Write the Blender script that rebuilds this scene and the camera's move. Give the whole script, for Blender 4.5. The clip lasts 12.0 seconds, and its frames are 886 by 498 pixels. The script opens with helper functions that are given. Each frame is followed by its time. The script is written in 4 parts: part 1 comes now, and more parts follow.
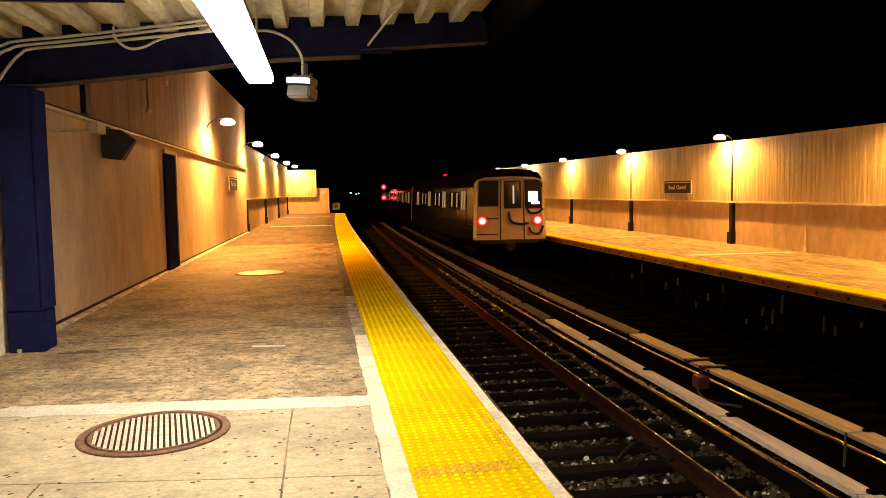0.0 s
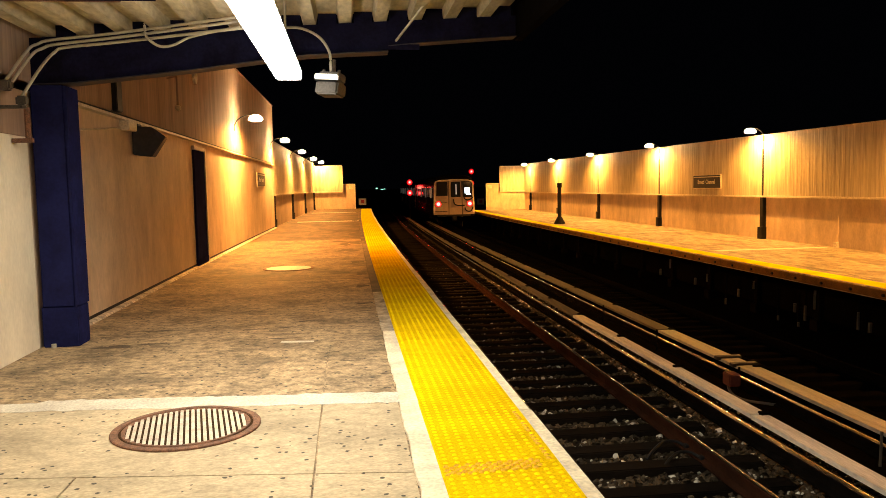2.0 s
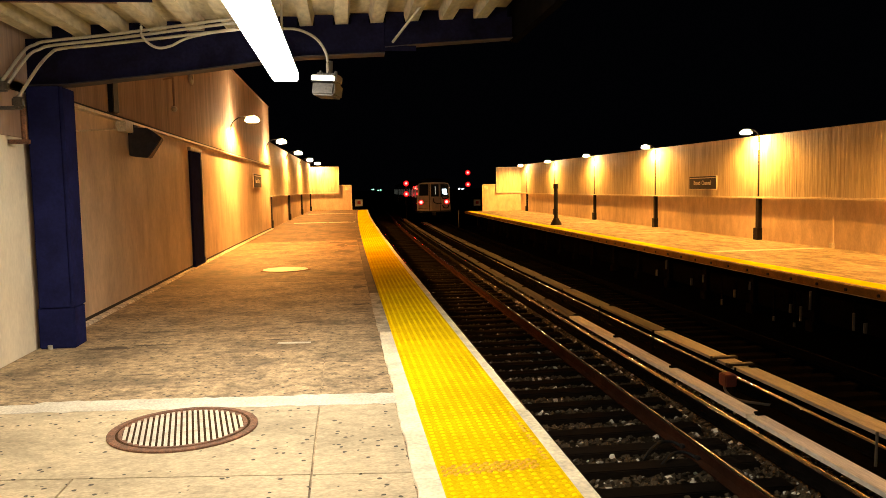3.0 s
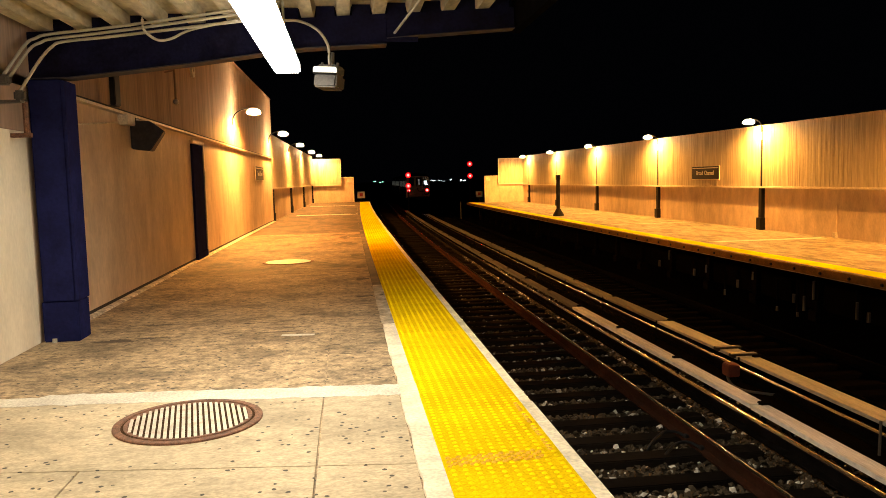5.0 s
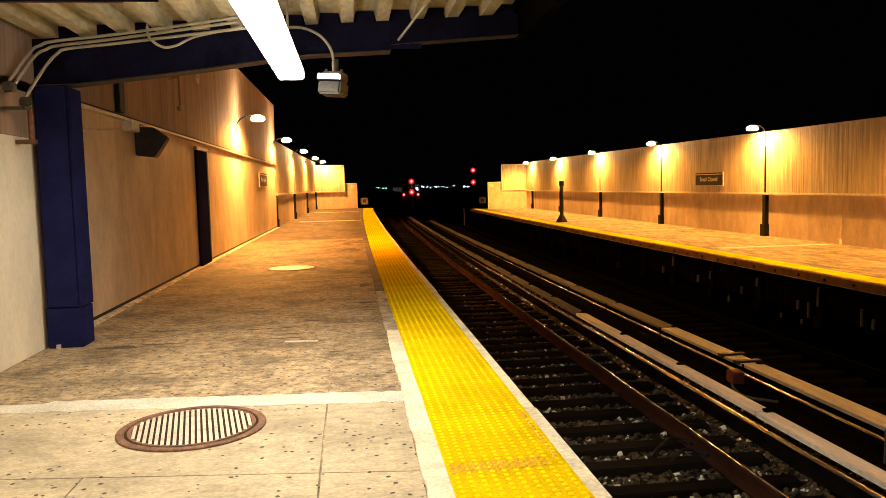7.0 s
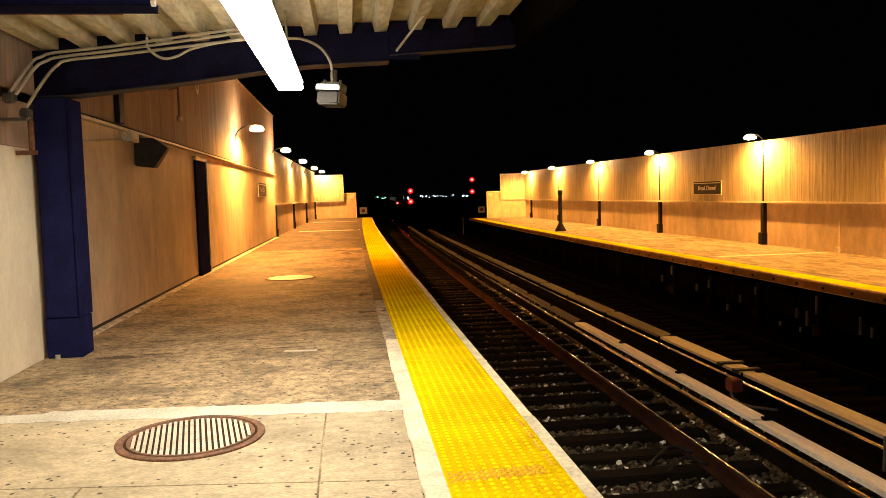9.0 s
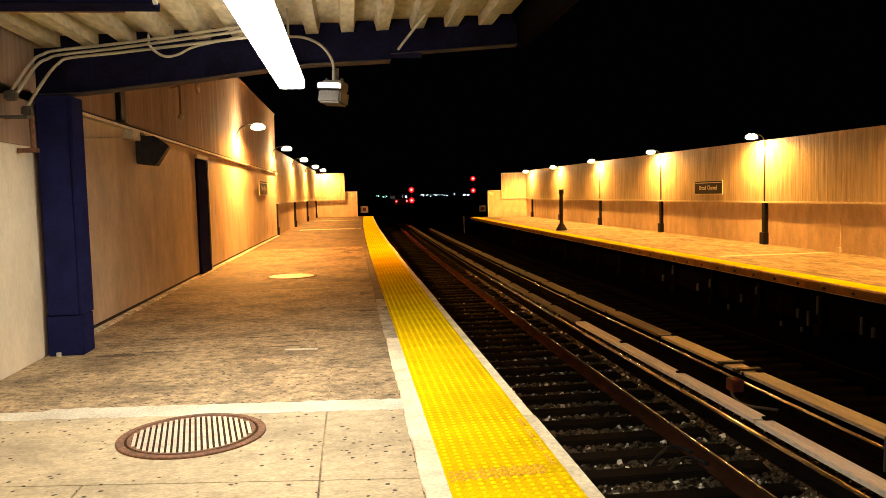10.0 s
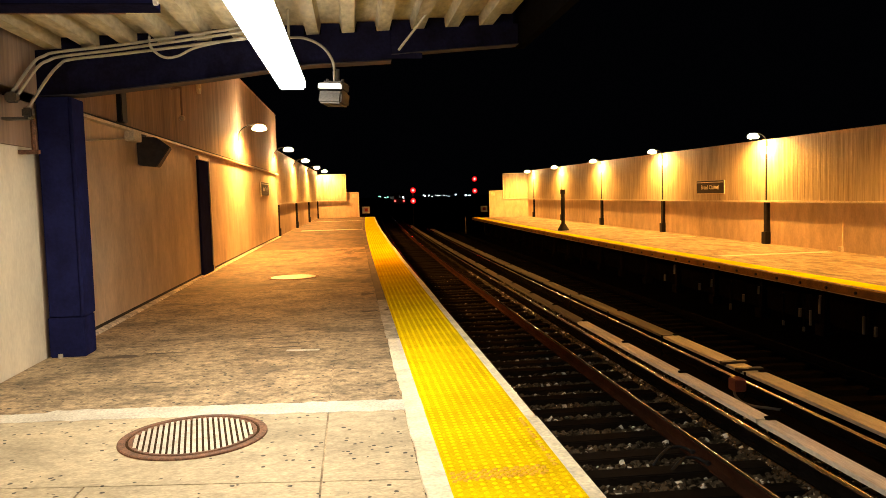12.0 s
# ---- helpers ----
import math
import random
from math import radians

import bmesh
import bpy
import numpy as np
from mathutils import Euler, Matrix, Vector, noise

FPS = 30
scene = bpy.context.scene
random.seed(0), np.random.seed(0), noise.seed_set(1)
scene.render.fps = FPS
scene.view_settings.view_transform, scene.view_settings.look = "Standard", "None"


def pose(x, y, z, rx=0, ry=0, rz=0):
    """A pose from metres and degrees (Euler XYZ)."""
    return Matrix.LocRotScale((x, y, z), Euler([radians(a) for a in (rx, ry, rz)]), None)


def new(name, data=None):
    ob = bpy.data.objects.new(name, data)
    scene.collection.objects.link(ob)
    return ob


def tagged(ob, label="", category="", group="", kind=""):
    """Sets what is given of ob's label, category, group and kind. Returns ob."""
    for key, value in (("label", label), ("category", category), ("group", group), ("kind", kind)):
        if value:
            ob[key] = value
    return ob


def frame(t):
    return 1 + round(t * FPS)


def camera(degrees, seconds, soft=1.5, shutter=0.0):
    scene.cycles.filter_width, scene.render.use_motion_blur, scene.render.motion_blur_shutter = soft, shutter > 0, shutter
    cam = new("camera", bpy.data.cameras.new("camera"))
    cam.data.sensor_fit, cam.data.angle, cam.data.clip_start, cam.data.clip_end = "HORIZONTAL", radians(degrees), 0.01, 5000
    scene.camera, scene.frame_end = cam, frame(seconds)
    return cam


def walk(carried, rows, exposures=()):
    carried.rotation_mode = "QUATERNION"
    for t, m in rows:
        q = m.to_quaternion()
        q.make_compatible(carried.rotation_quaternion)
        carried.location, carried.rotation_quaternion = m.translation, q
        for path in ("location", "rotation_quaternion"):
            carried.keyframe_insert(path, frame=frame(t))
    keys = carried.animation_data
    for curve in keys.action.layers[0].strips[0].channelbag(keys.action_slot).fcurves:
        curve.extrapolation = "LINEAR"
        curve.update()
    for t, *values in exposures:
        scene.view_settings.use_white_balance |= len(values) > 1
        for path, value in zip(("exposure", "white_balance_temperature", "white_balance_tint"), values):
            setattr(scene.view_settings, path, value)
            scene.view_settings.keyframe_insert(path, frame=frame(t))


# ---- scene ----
cam = camera(60.0, 12.0, soft=0.8)
walk(cam, [
    (0.0, pose(0.029, -0.006, 1.543, 85.726, 0.944, -8.957)),
    (0.5, pose(0.020, -0.001, 1.546, 85.649, 0.960, -8.107)),
    (1.0, pose(0.014, 0.013, 1.553, 85.503, 1.002, -7.301)),
    (1.5, pose(0.012, 0.021, 1.553, 85.315, 1.247, -7.239)),
    (2.0, pose(0.008, 0.019, 1.551, 85.398, 1.109, -7.047)),
    (2.5, pose(0.008, 0.015, 1.552, 85.438, 0.945, -7.039)),
    (3.0, pose(0.004, 0.010, 1.551, 85.473, 1.128, -7.314)),
    (5.0, pose(-0.003, 0.014, 1.549, 84.854, 1.443, -7.167)),
    (5.5, pose(-0.003, 0.006, 1.551, 85.115, 1.493, -6.932)),
    (6.0, pose(-0.007, 0.013, 1.553, 85.045, 1.353, -6.910)),
    (6.5, pose(-0.003, 0.011, 1.554, 85.123, 1.437, -6.796)),
    (7.0, pose(-0.007, 0.018, 1.551, 85.320, 1.431, -6.925)),
    (9.0, pose(-0.003, -0.009, 1.552, 86.017, 1.578, -6.997)),
    (9.5, pose(-0.005, -0.003, 1.551, 86.000, 1.629, -6.989)),
    (10.0, pose(-0.006, -0.006, 1.551, 85.940, 1.418, -6.925)),
    (10.5, pose(-0.004, -0.008, 1.550, 86.006, 1.541, -6.865)),
    (11.0, pose(-0.000, -0.002, 1.551, 86.025, 1.620, -6.811)),
    (11.5, pose(-0.003, -0.003, 1.553, 85.935, 1.580, -6.868)),
    (12.0, pose(-0.000, 0.000, 1.550, 85.976, 1.600, -6.803)),
])

# ---------------------------------------------------------------- world and light
world = bpy.data.worlds.new("night_sky")
scene.world = world
world.use_nodes = True
world.node_tree.nodes["Background"].inputs[0].default_value = (0.30, 0.33, 0.50, 1)
world.node_tree.nodes["Background"].inputs[1].default_value = 0.0015

TUBE = (1.0, 0.90, 0.68)
TUBE_POWER = 122.0


def point_light(name, at, power, color, radius):
    d = bpy.data.lights.new(name, "POINT")
    d.energy, d.color, d.shadow_soft_size = power, color, radius
    ob = new(name, d)
    ob.location = at
    return ob


def area_light(name, m, power, color, sx, sy):
    d = bpy.data.lights.new(name, "AREA")
    d.shape, d.size, d.size_y, d.energy, d.color, d.spread = "RECTANGLE", sx, sy, power, color, radians(165)
    ob = new(name, d)
    ob.matrix_world = m
    return ob


# ---------------------------------------------------------------- the line of the station
RAIL_Z = -1.10          # head of the rails beside the near platform
FAR_Z = -0.45           # the second platform lies lower
FAR_RAIL_Z = -1.55
NEAR_TRACK, FAR_TRACK = 2.79, 7.60
BAY = 9.1


def S(y):
    """Sideways drift of the whole station along its slight curve."""
    if y < 12:
        return 0.0
    if y < 66:
        return 2.4e-4 * (y - 12) ** 2
    return 0.70 + 0.0275 * (y - 66)


def slope(y):
    return 0.0 if y < 12 else (4.8e-4 * (y - 12) if y < 66 else 0.0275)


# ---------------------------------------------------------------- materials
def mat(name, color, rough=0.8, metal=0.0, grain=60.0, grain_amt=0.25, stain=None, stain_scale=1.2,
        stain_amt=0.5, bump=0.15, specks=None, stretch=(1, 1, 1), spec=0.5, rnd=0.0, mid=0.0, mid_scale=7.0, stain_range=(0.42, 0.68)):
    m = bpy.data.materials.new(name)
    m.use_nodes = True
    nt = m.node_tree
    N, Lk = nt.nodes, nt.links
    b = N["Principled BSDF"]
    b.inputs["Roughness"].default_value, b.inputs["Metallic"].default_value = rough, metal
    b.inputs["Specular IOR Level"].default_value = spec
    geo = N.new("ShaderNodeNewGeometry")
    mp = N.new("ShaderNodeMapping")
    mp.inputs["Scale"].default_value = stretch
    Lk.new(geo.outputs["Position"], mp.inputs["Vector"])
    n1 = N.new("ShaderNodeTexNoise")
    n1.inputs["Scale"].default_value, n1.inputs["Detail"].default_value = grain, 4
    Lk.new(mp.outputs[0], n1.inputs["Vector"])
    n2 = N.new("ShaderNodeTexNoise")
    n2.inputs["Scale"].default_value, n2.inputs["Detail"].default_value = stain_scale, 6
    n2.inputs["Roughness"].default_value = 0.65
    Lk.new(mp.outputs[0], n2.inputs["Vector"])
    dark = stain or tuple(c * 0.4 for c in color)
    r2 = N.new("ShaderNodeMapRange")
    r2.inputs[1].default_value, r2.inputs[2].default_value = stain_range
    r2.inputs[3].default_value, r2.inputs[4].default_value = 0.0, stain_amt
    Lk.new(n2.outputs[0], r2.inputs[0])
    mix = N.new("ShaderNodeMix")
    mix.data_type = "RGBA"
    mix.inputs[6].default_value, mix.inputs[7].default_value = (*color, 1), (*dark, 1)
    Lk.new(r2.outputs[0], mix.inputs[0])
    r1 = N.new("ShaderNodeMapRange")
    r1.inputs[1].default_value, r1.inputs[2].default_value = 0.3, 0.7
    r1.inputs[3].default_value, r1.inputs[4].default_value = 1 - grain_amt, 1 + grain_amt
    Lk.new(n1.outputs[0], r1.inputs[0])
    out = mix.outputs[2]
    mul = N.new("ShaderNodeMix")
    mul.data_type, mul.blend_type = "RGBA", "MULTIPLY"
    mul.inputs[0].default_value = 1.0
    Lk.new(out, mul.inputs[6])
    Lk.new(r1.outputs[0], mul.inputs[7])
    out = mul.outputs[2]
    if mid:
        n3 = N.new("ShaderNodeTexNoise")
        n3.inputs["Scale"].default_value, n3.inputs["Detail"].default_value = mid_scale, 5
        n3.inputs["Roughness"].default_value = 0.7
        Lk.new(mp.outputs[0], n3.inputs["Vector"])
        r3 = N.new("ShaderNodeMapRange")
        r3.inputs[1].default_value, r3.inputs[2].default_value = 0.36, 0.64
        r3.inputs[3].default_value, r3.inputs[4].default_value = 1 - mid, 1 + mid * 0.6
        Lk.new(n3.outputs[0], r3.inputs[0])
        mm = N.new("ShaderNodeMix")
        mm.data_type, mm.blend_type = "RGBA", "MULTIPLY"
        mm.inputs[0].default_value = 1.0
        Lk.new(out, mm.inputs[6])
        Lk.new(r3.outputs[0], mm.inputs[7])
        out = mm.outputs[2]
    if specks:
        col, scale, thr = specks
        v = N.new("ShaderNodeTexVoronoi")
        v.inputs["Scale"].default_value = scale
        Lk.new(geo.outputs["Position"], v.inputs["Vector"])
        nn = N.new("ShaderNodeTexNoise")
        nn.inputs["Scale"].default_value = 38
        Lk.new(geo.outputs["Position"], nn.inputs["Vector"])
        ad = N.new("ShaderNodeMath")
        ad.operation = "MULTIPLY_ADD"
        ad.inputs[1].default_value = 0.26
        Lk.new(nn.outputs[0], ad.inputs[0])
        Lk.new(v.outputs["Distance"], ad.inputs[2])
        rr = N.new("ShaderNodeMapRange")
        rr.inputs[1].default_value, rr.inputs[2].default_value = thr, thr + 0.03
        rr.inputs[3].default_value, rr.inputs[4].default_value = 0.9, 0.0
        Lk.new(ad.outputs[0], rr.inputs[0])
        sm = N.new("ShaderNodeMix")
        sm.data_type = "RGBA"
        sm.inputs[7].default_value = (*col, 1)
        Lk.new(rr.outputs[0], sm.inputs[0])
        Lk.new(out, sm.inputs[6])
        out = sm.outputs[2]
    if rnd:
        oi = N.new("ShaderNodeObjectInfo")
        ra = N.new("ShaderNodeMapRange")
        ra.inputs[3].default_value, ra.inputs[4].default_value = 1 - rnd, 1 + rnd
        Lk.new(oi.outputs["Random"], ra.inputs[0])
        m3 = N.new("ShaderNodeMix")
        m3.data_type, m3.blend_type = "RGBA", "MULTIPLY"
        m3.inputs[0].default_value = 1.0
        Lk.new(out, m3.inputs[6])
        Lk.new(ra.outputs[0], m3.inputs[7])
        out = m3.outputs[2]
    Lk.new(out, b.inputs["Base Color"])
    if bump:
        bp = N.new("ShaderNodeBump")
        bp.inputs["Strength"].default_value, bp.inputs["Distance"].default_value = bump, 0.01
        Lk.new(n1.outputs[0], bp.inputs["Height"])
        Lk.new(bp.outputs[0], b.inputs["Normal"])
    if spec < 0.05:
        # dull, dusty surfaces without any sheen
        df = N.new("ShaderNodeBsdfDiffuse")
        Lk.new(out, df.inputs["Color"])
        if bump:
            Lk.new(bp.outputs[0], df.inputs["Normal"])
        Lk.new(df.outputs[0], N["Material Output"].inputs[0])
        N.remove(b)
    return m


def glow(name, color, strength):
    m = bpy.data.materials.new(name)
    m.use_nodes = True
    b = m.node_tree.nodes["Principled BSDF"]
    b.inputs["Base Color"].default_value = (*[0.6 * c for c in color], 1)
    b.inputs["Emission Color"].default_value = (*color, 1)
    b.inputs["Emission Strength"].default_value = strength
    return m


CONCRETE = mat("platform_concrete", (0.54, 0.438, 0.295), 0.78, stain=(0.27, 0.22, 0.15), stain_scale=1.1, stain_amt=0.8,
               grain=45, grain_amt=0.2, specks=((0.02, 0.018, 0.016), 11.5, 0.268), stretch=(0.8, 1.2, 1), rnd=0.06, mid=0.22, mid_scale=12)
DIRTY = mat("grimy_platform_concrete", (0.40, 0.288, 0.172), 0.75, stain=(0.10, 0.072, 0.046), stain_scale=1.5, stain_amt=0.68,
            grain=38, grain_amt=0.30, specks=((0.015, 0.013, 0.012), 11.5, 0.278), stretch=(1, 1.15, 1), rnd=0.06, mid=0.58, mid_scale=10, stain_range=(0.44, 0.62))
# stained concrete with a darker base, for the far slabs
DARK_CONCRETE = mat("dark_platform_concrete", (0.130, 0.082, 0.042), 0.75, stain=(0.045, 0.028, 0.016), stain_scale=0.9, stain_amt=0.8,
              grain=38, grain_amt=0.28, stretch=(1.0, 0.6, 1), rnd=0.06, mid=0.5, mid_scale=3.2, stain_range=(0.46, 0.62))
# tone between the grimy and the dark concrete
MID_CONCRETE = mat("mid_platform_concrete", (0.25, 0.172, 0.098), 0.75, stain=(0.06, 0.042, 0.026), stain_scale=1.2, stain_amt=0.72,
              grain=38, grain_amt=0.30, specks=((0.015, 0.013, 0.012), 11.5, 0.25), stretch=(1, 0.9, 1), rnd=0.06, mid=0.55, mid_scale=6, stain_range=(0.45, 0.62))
GRIME = mat("floor_grime", (0.085, 0.056, 0.034), 0.8, stain=(0.06, 0.042, 0.03), stain_scale=6, grain=40, grain_amt=0.3)
FAR_FLOOR = mat("far_platform_concrete", (0.31, 0.245, 0.160), 0.75, stain=(0.055, 0.036, 0.022), stain_scale=1.7, stain_amt=0.5,
                grain=38, grain_amt=0.25, stretch=(1.1, 0.4, 1), mid=0.5, mid_scale=5, stain_range=(0.49, 0.58))
PATCH = mat("fresh_cement", (0.62, 0.58, 0.50), 0.75, stain=(0.34, 0.30, 0.25), stain_scale=3.0, grain=50, specks=((0.03, 0.03, 0.03), 4.0, 0.12))
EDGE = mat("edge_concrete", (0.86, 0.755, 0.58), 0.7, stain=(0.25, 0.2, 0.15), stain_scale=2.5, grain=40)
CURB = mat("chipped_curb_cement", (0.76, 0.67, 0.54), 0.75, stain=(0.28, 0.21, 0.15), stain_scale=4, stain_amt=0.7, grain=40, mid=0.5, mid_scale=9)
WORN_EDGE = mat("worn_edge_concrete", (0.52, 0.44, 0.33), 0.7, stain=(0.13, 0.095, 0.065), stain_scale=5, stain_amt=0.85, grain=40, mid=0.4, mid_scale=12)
DULL_YELLOW = mat("dull_tactile_base", (0.79, 0.53, 0.004), 0.7, spec=0.04, stain=(0.50, 0.27, 0.006), stain_scale=2.2, stain_amt=0.5, grain=70, grain_amt=0.2, rnd=0.06)
YELLOW = mat("tactile_yellow", (0.95, 0.735, 0.004), 0.6, spec=0.04, stain=(0.60, 0.36, 0.006), stain_scale=1.6, stain_amt=0.55, grain=90, grain_amt=0.10, rnd=0.05)
CREAM = mat("cream_wall_paint", (0.66, 0.535, 0.405), 0.6, stain=(0.37, 0.265, 0.18), stain_scale=0.8, stain_amt=0.55, grain=30, grain_amt=0.08, stretch=(1, 1, 0.45), bump=0.08, mid=0.16, mid_scale=3)
PANEL = mat("ribbed_cream_panel", (0.52, 0.45, 0.325), 0.6, stain=(0.28, 0.20, 0.11), stain_scale=2.2, stain_amt=0.55, grain=14, grain_amt=0.12, stretch=(1, 2.2, 0.12), bump=0.2, mid=0.28, mid_scale=5)
# paler copy of the wall paint that carries the canopy tubes' light
PALE = mat("lightened_wall_paint", (0.78, 0.72, 0.585), 0.6, stain=(0.52, 0.45, 0.34), stain_scale=0.9, stain_amt=0.4, grain=30, grain_amt=0.06, stretch=(1, 1, 0.5), bump=0.08, mid=0.08, mid_scale=3)
BROWN = mat("brown_upper_wall", (0.36, 0.255, 0.195), 0.8, stain=(0.10, 0.07, 0.05), stain_scale=1.5, grain=10, grain_amt=0.2, stretch=(1, 2.0, 0.15))
# darker copy of the navy; the beam's lack of light is in it
DIM_BLUE = mat("dimmed_navy_paint", (0.012, 0.012, 0.034), 0.6, stain=(0.006, 0.005, 0.009), stain_scale=3, stain_amt=0.8, grain=30, grain_amt=0.2, spec=0.04)
# lighter than the beam, so the flange's lit edge is in the colour
EDGE_BLUE = mat("lightened_edge_grey", (0.034, 0.029, 0.036), 0.6, stain=(0.012, 0.010, 0.016), stain_scale=7, stain_amt=0.9, grain=30)
BLUE = mat("navy_steel_paint", (0.016, 0.0185, 0.080), 0.5, stain=(0.007, 0.007, 0.02), stain_scale=4, grain=30, grain_amt=0.12, spec=0.04)
WHITE = mat("white_trim_paint", (0.72, 0.66, 0.55), 0.5, stain=(0.4, 0.33, 0.25), stain_scale=5, grain=40)
DECK = mat("canopy_deck_paint", (0.52, 0.45, 0.29), 0.55, stain=(0.24, 0.2, 0.14), stain_scale=3, grain=20, stretch=(1, 0.3, 1))
CONDUIT = mat("conduit_paint", (0.50, 0.46, 0.38), 0.4, grain=60, grain_amt=0.1)
BLACK = mat("black_steel", (0.013, 0.013, 0.014), 0.5, grain=50, spec=0.15)
RUST = mat("rusty_iron", (0.20, 0.09, 0.05), 0.75, stain=(0.07, 0.035, 0.022), stain_scale=14, stain_amt=0.8, grain=120, mid=0.4, mid_scale=30)
GRATE = mat("worn_grate_steel", (0.66, 0.60, 0.52), 0.5, metal=0.2, stain=(0.24, 0.15, 0.10), stain_scale=9, grain=100)
PIT = mat("dark_pit", (0.060, 0.034, 0.020), 0.95, spec=0.04)
RAIL = mat("rail_side_rust", (0.042, 0.017, 0.010), 0.75, stain=(0.018, 0.010, 0.007), stain_scale=3, stain_amt=0.9, grain=80, spec=0.04, mid=0.4, mid_scale=6)
# dark stretches along the next two steels imitate a broken gleam
SHINE = mat("rail_head_steel", (0.70, 0.62, 0.54), 0.22, metal=1.0, stain=(0.06, 0.036, 0.026), stain_scale=1.5, stain_amt=0.9, grain=60, stretch=(4, 0.45, 1), bump=0.03, stain_range=(0.48, 0.60))
POLISH = mat("polished_contact_steel", (0.90, 0.86, 0.80), 0.20, metal=1.0, stain=(0.35, 0.27, 0.21), stain_scale=1.2, stain_amt=0.7, grain=60, stretch=(4, 0.4, 1), stain_range=(0.48, 0.60))
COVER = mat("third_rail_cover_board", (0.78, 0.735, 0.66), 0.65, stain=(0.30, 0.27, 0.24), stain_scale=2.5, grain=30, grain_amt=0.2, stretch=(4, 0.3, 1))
# dimmer copies of the cover board; the weaker light is in their colour
COVER_MID = mat("dimmed_cover_board", (0.36, 0.335, 0.30), 0.65, stain=(0.15, 0.13, 0.11), stain_scale=2.5, grain=30, grain_amt=0.25, stretch=(4, 0.3, 1))
COVER_SHADED = mat("shaded_cover_board", (0.032, 0.024, 0.017), 0.75, stain=(0.045, 0.034, 0.025), stain_scale=2.5, grain=30, grain_amt=0.2, stretch=(4, 0.3, 1))
BALLAST = mat("ballast_bed", (0.024, 0.018, 0.012), 0.95, stain=(0.012, 0.011, 0.01), stain_scale=5, grain=35, grain_amt=0.6, bump=0.9, spec=0.04)
TIE = mat("creosoted_tie", (0.014, 0.0105, 0.008), 0.85, stain=(0.006, 0.005, 0.005), stain_scale=6, grain=40, stretch=(0.3, 3, 1), rnd=0.3, spec=0.04)
GROUND = mat("dark_ground", (0.02, 0.02, 0.02), 0.95, grain=3, spec=0.04)
STEEL = mat("stainless_car_body", (0.075, 0.064, 0.057), 0.17, metal=1.0, stain=(0.06, 0.05, 0.045), stain_scale=2, grain=30, grain_amt=0.08, stretch=(1, 0.2, 4), bump=0.05)
FACE = mat("painted_car_end", (0.41, 0.31, 0.24), 0.5, metal=0.1, stain=(0.28, 0.21, 0.16), stain_scale=2.5, grain=40, grain_amt=0.1)
RUBBER = mat("black_rubber", (0.012, 0.012, 0.012), 0.7, spec=0.15)
SIGNBACK = mat("sign_enamel_black", (0.008, 0.008, 0.009), 0.6)
SIGNWHITE = mat("sign_white", (0.80, 0.78, 0.74), 0.4)
SIGNRED = mat("sign_red", (0.55, 0.04, 0.03), 0.4)
REDBOX = mat("red_junction_box", (0.14, 0.03, 0.02), 0.6)
# near-black colour stands in for deep shade under platform, boards and cars
PIER = mat("unlit_black", (0.004, 0.0033, 0.0028), 0.9, stain=(0.008, 0.0065, 0.006), stain_scale=4, stain_amt=0.95, grain=30, spec=0.04)
WORN = mat("worn_tactile_dome", (0.78, 0.42, 0.008), 0.6, stain=(0.3, 0.15, 0.02), stain_scale=30, grain=90)
SHADE = mat("lamp_shade_enamel", (0.10, 0.085, 0.07), 0.5)
CASE = mat("grey_lamp_case", (0.075, 0.065, 0.055), 0.6)
# darkness over the far track is put into this near-black colour
FAR_BED = mat("shaded_track_bed", (0.0030, 0.0026, 0.0023), 0.95, grain=35, grain_amt=0.6, bump=0.8, spec=0.04)
BOARD = mat("rubbing_timber", (0.21, 0.115, 0.032), 0.75, stain=(0.06, 0.04, 0.02), stain_scale=3, spec=0.04)
GLOW_TUBE = glow("fluorescent_diffuser", (1.0, 0.93, 0.80), 13.0)
# bulb strengths differ only to set how bright each wall comes out
GLOW_SODIUM = glow("sodium_bulb", (1.0, 0.395, 0.052), 26500.0)
GLOW_WEAK = glow("weak_sodium_bulb", (1.0, 0.385, 0.060), 23500.0)
GLOW_STRONG = glow("strong_sodium_bulb", (1.0, 0.385, 0.064), 38000.0)
BOWL = bpy.data.materials.new("glowing_glass_bowl")
BOWL.use_nodes = True
_n = BOWL.node_tree
_n.nodes.remove(_n.nodes["Principled BSDF"])
_t, _e, _a = _n.nodes.new("ShaderNodeBsdfTransparent"), _n.nodes.new("ShaderNodeEmission"), _n.nodes.new("ShaderNodeAddShader")
_e.inputs[0].default_value, _e.inputs[1].default_value = (1.0, 0.64, 0.30, 1), 180.0
_n.links.new(_t.outputs[0], _a.inputs[0])
_n.links.new(_e.outputs[0], _a.inputs[1])
_n.links.new(_a.outputs[0], _n.nodes["Material Output"].inputs[0])
# lens and centre rings are oversized and graded to carry a halo
GLOW_RED = glow("red_signal_lens", (1.0, 0.006, 0.008), 0.75)
GLOW_TAIL = glow("red_tail_lens", (1.0, 0.006, 0.006), 0.7)
GLOW_CORE = glow("red_lamp_filament", (1.0, 0.014, 0.012), 70.0)
GLOW_MID = glow("red_lens_centre", (1.0, 0.085, 0.08), 2.6)
GLOW_CAB = glow("lit_cab_sign", (0.72, 0.88, 1.0), 2.2)
# the pole's lit look is given as a faint glow of its own
GLOW_POLE = glow("glowing_pole_in_car", (0.8, 0.8, 0.75), 0.45)
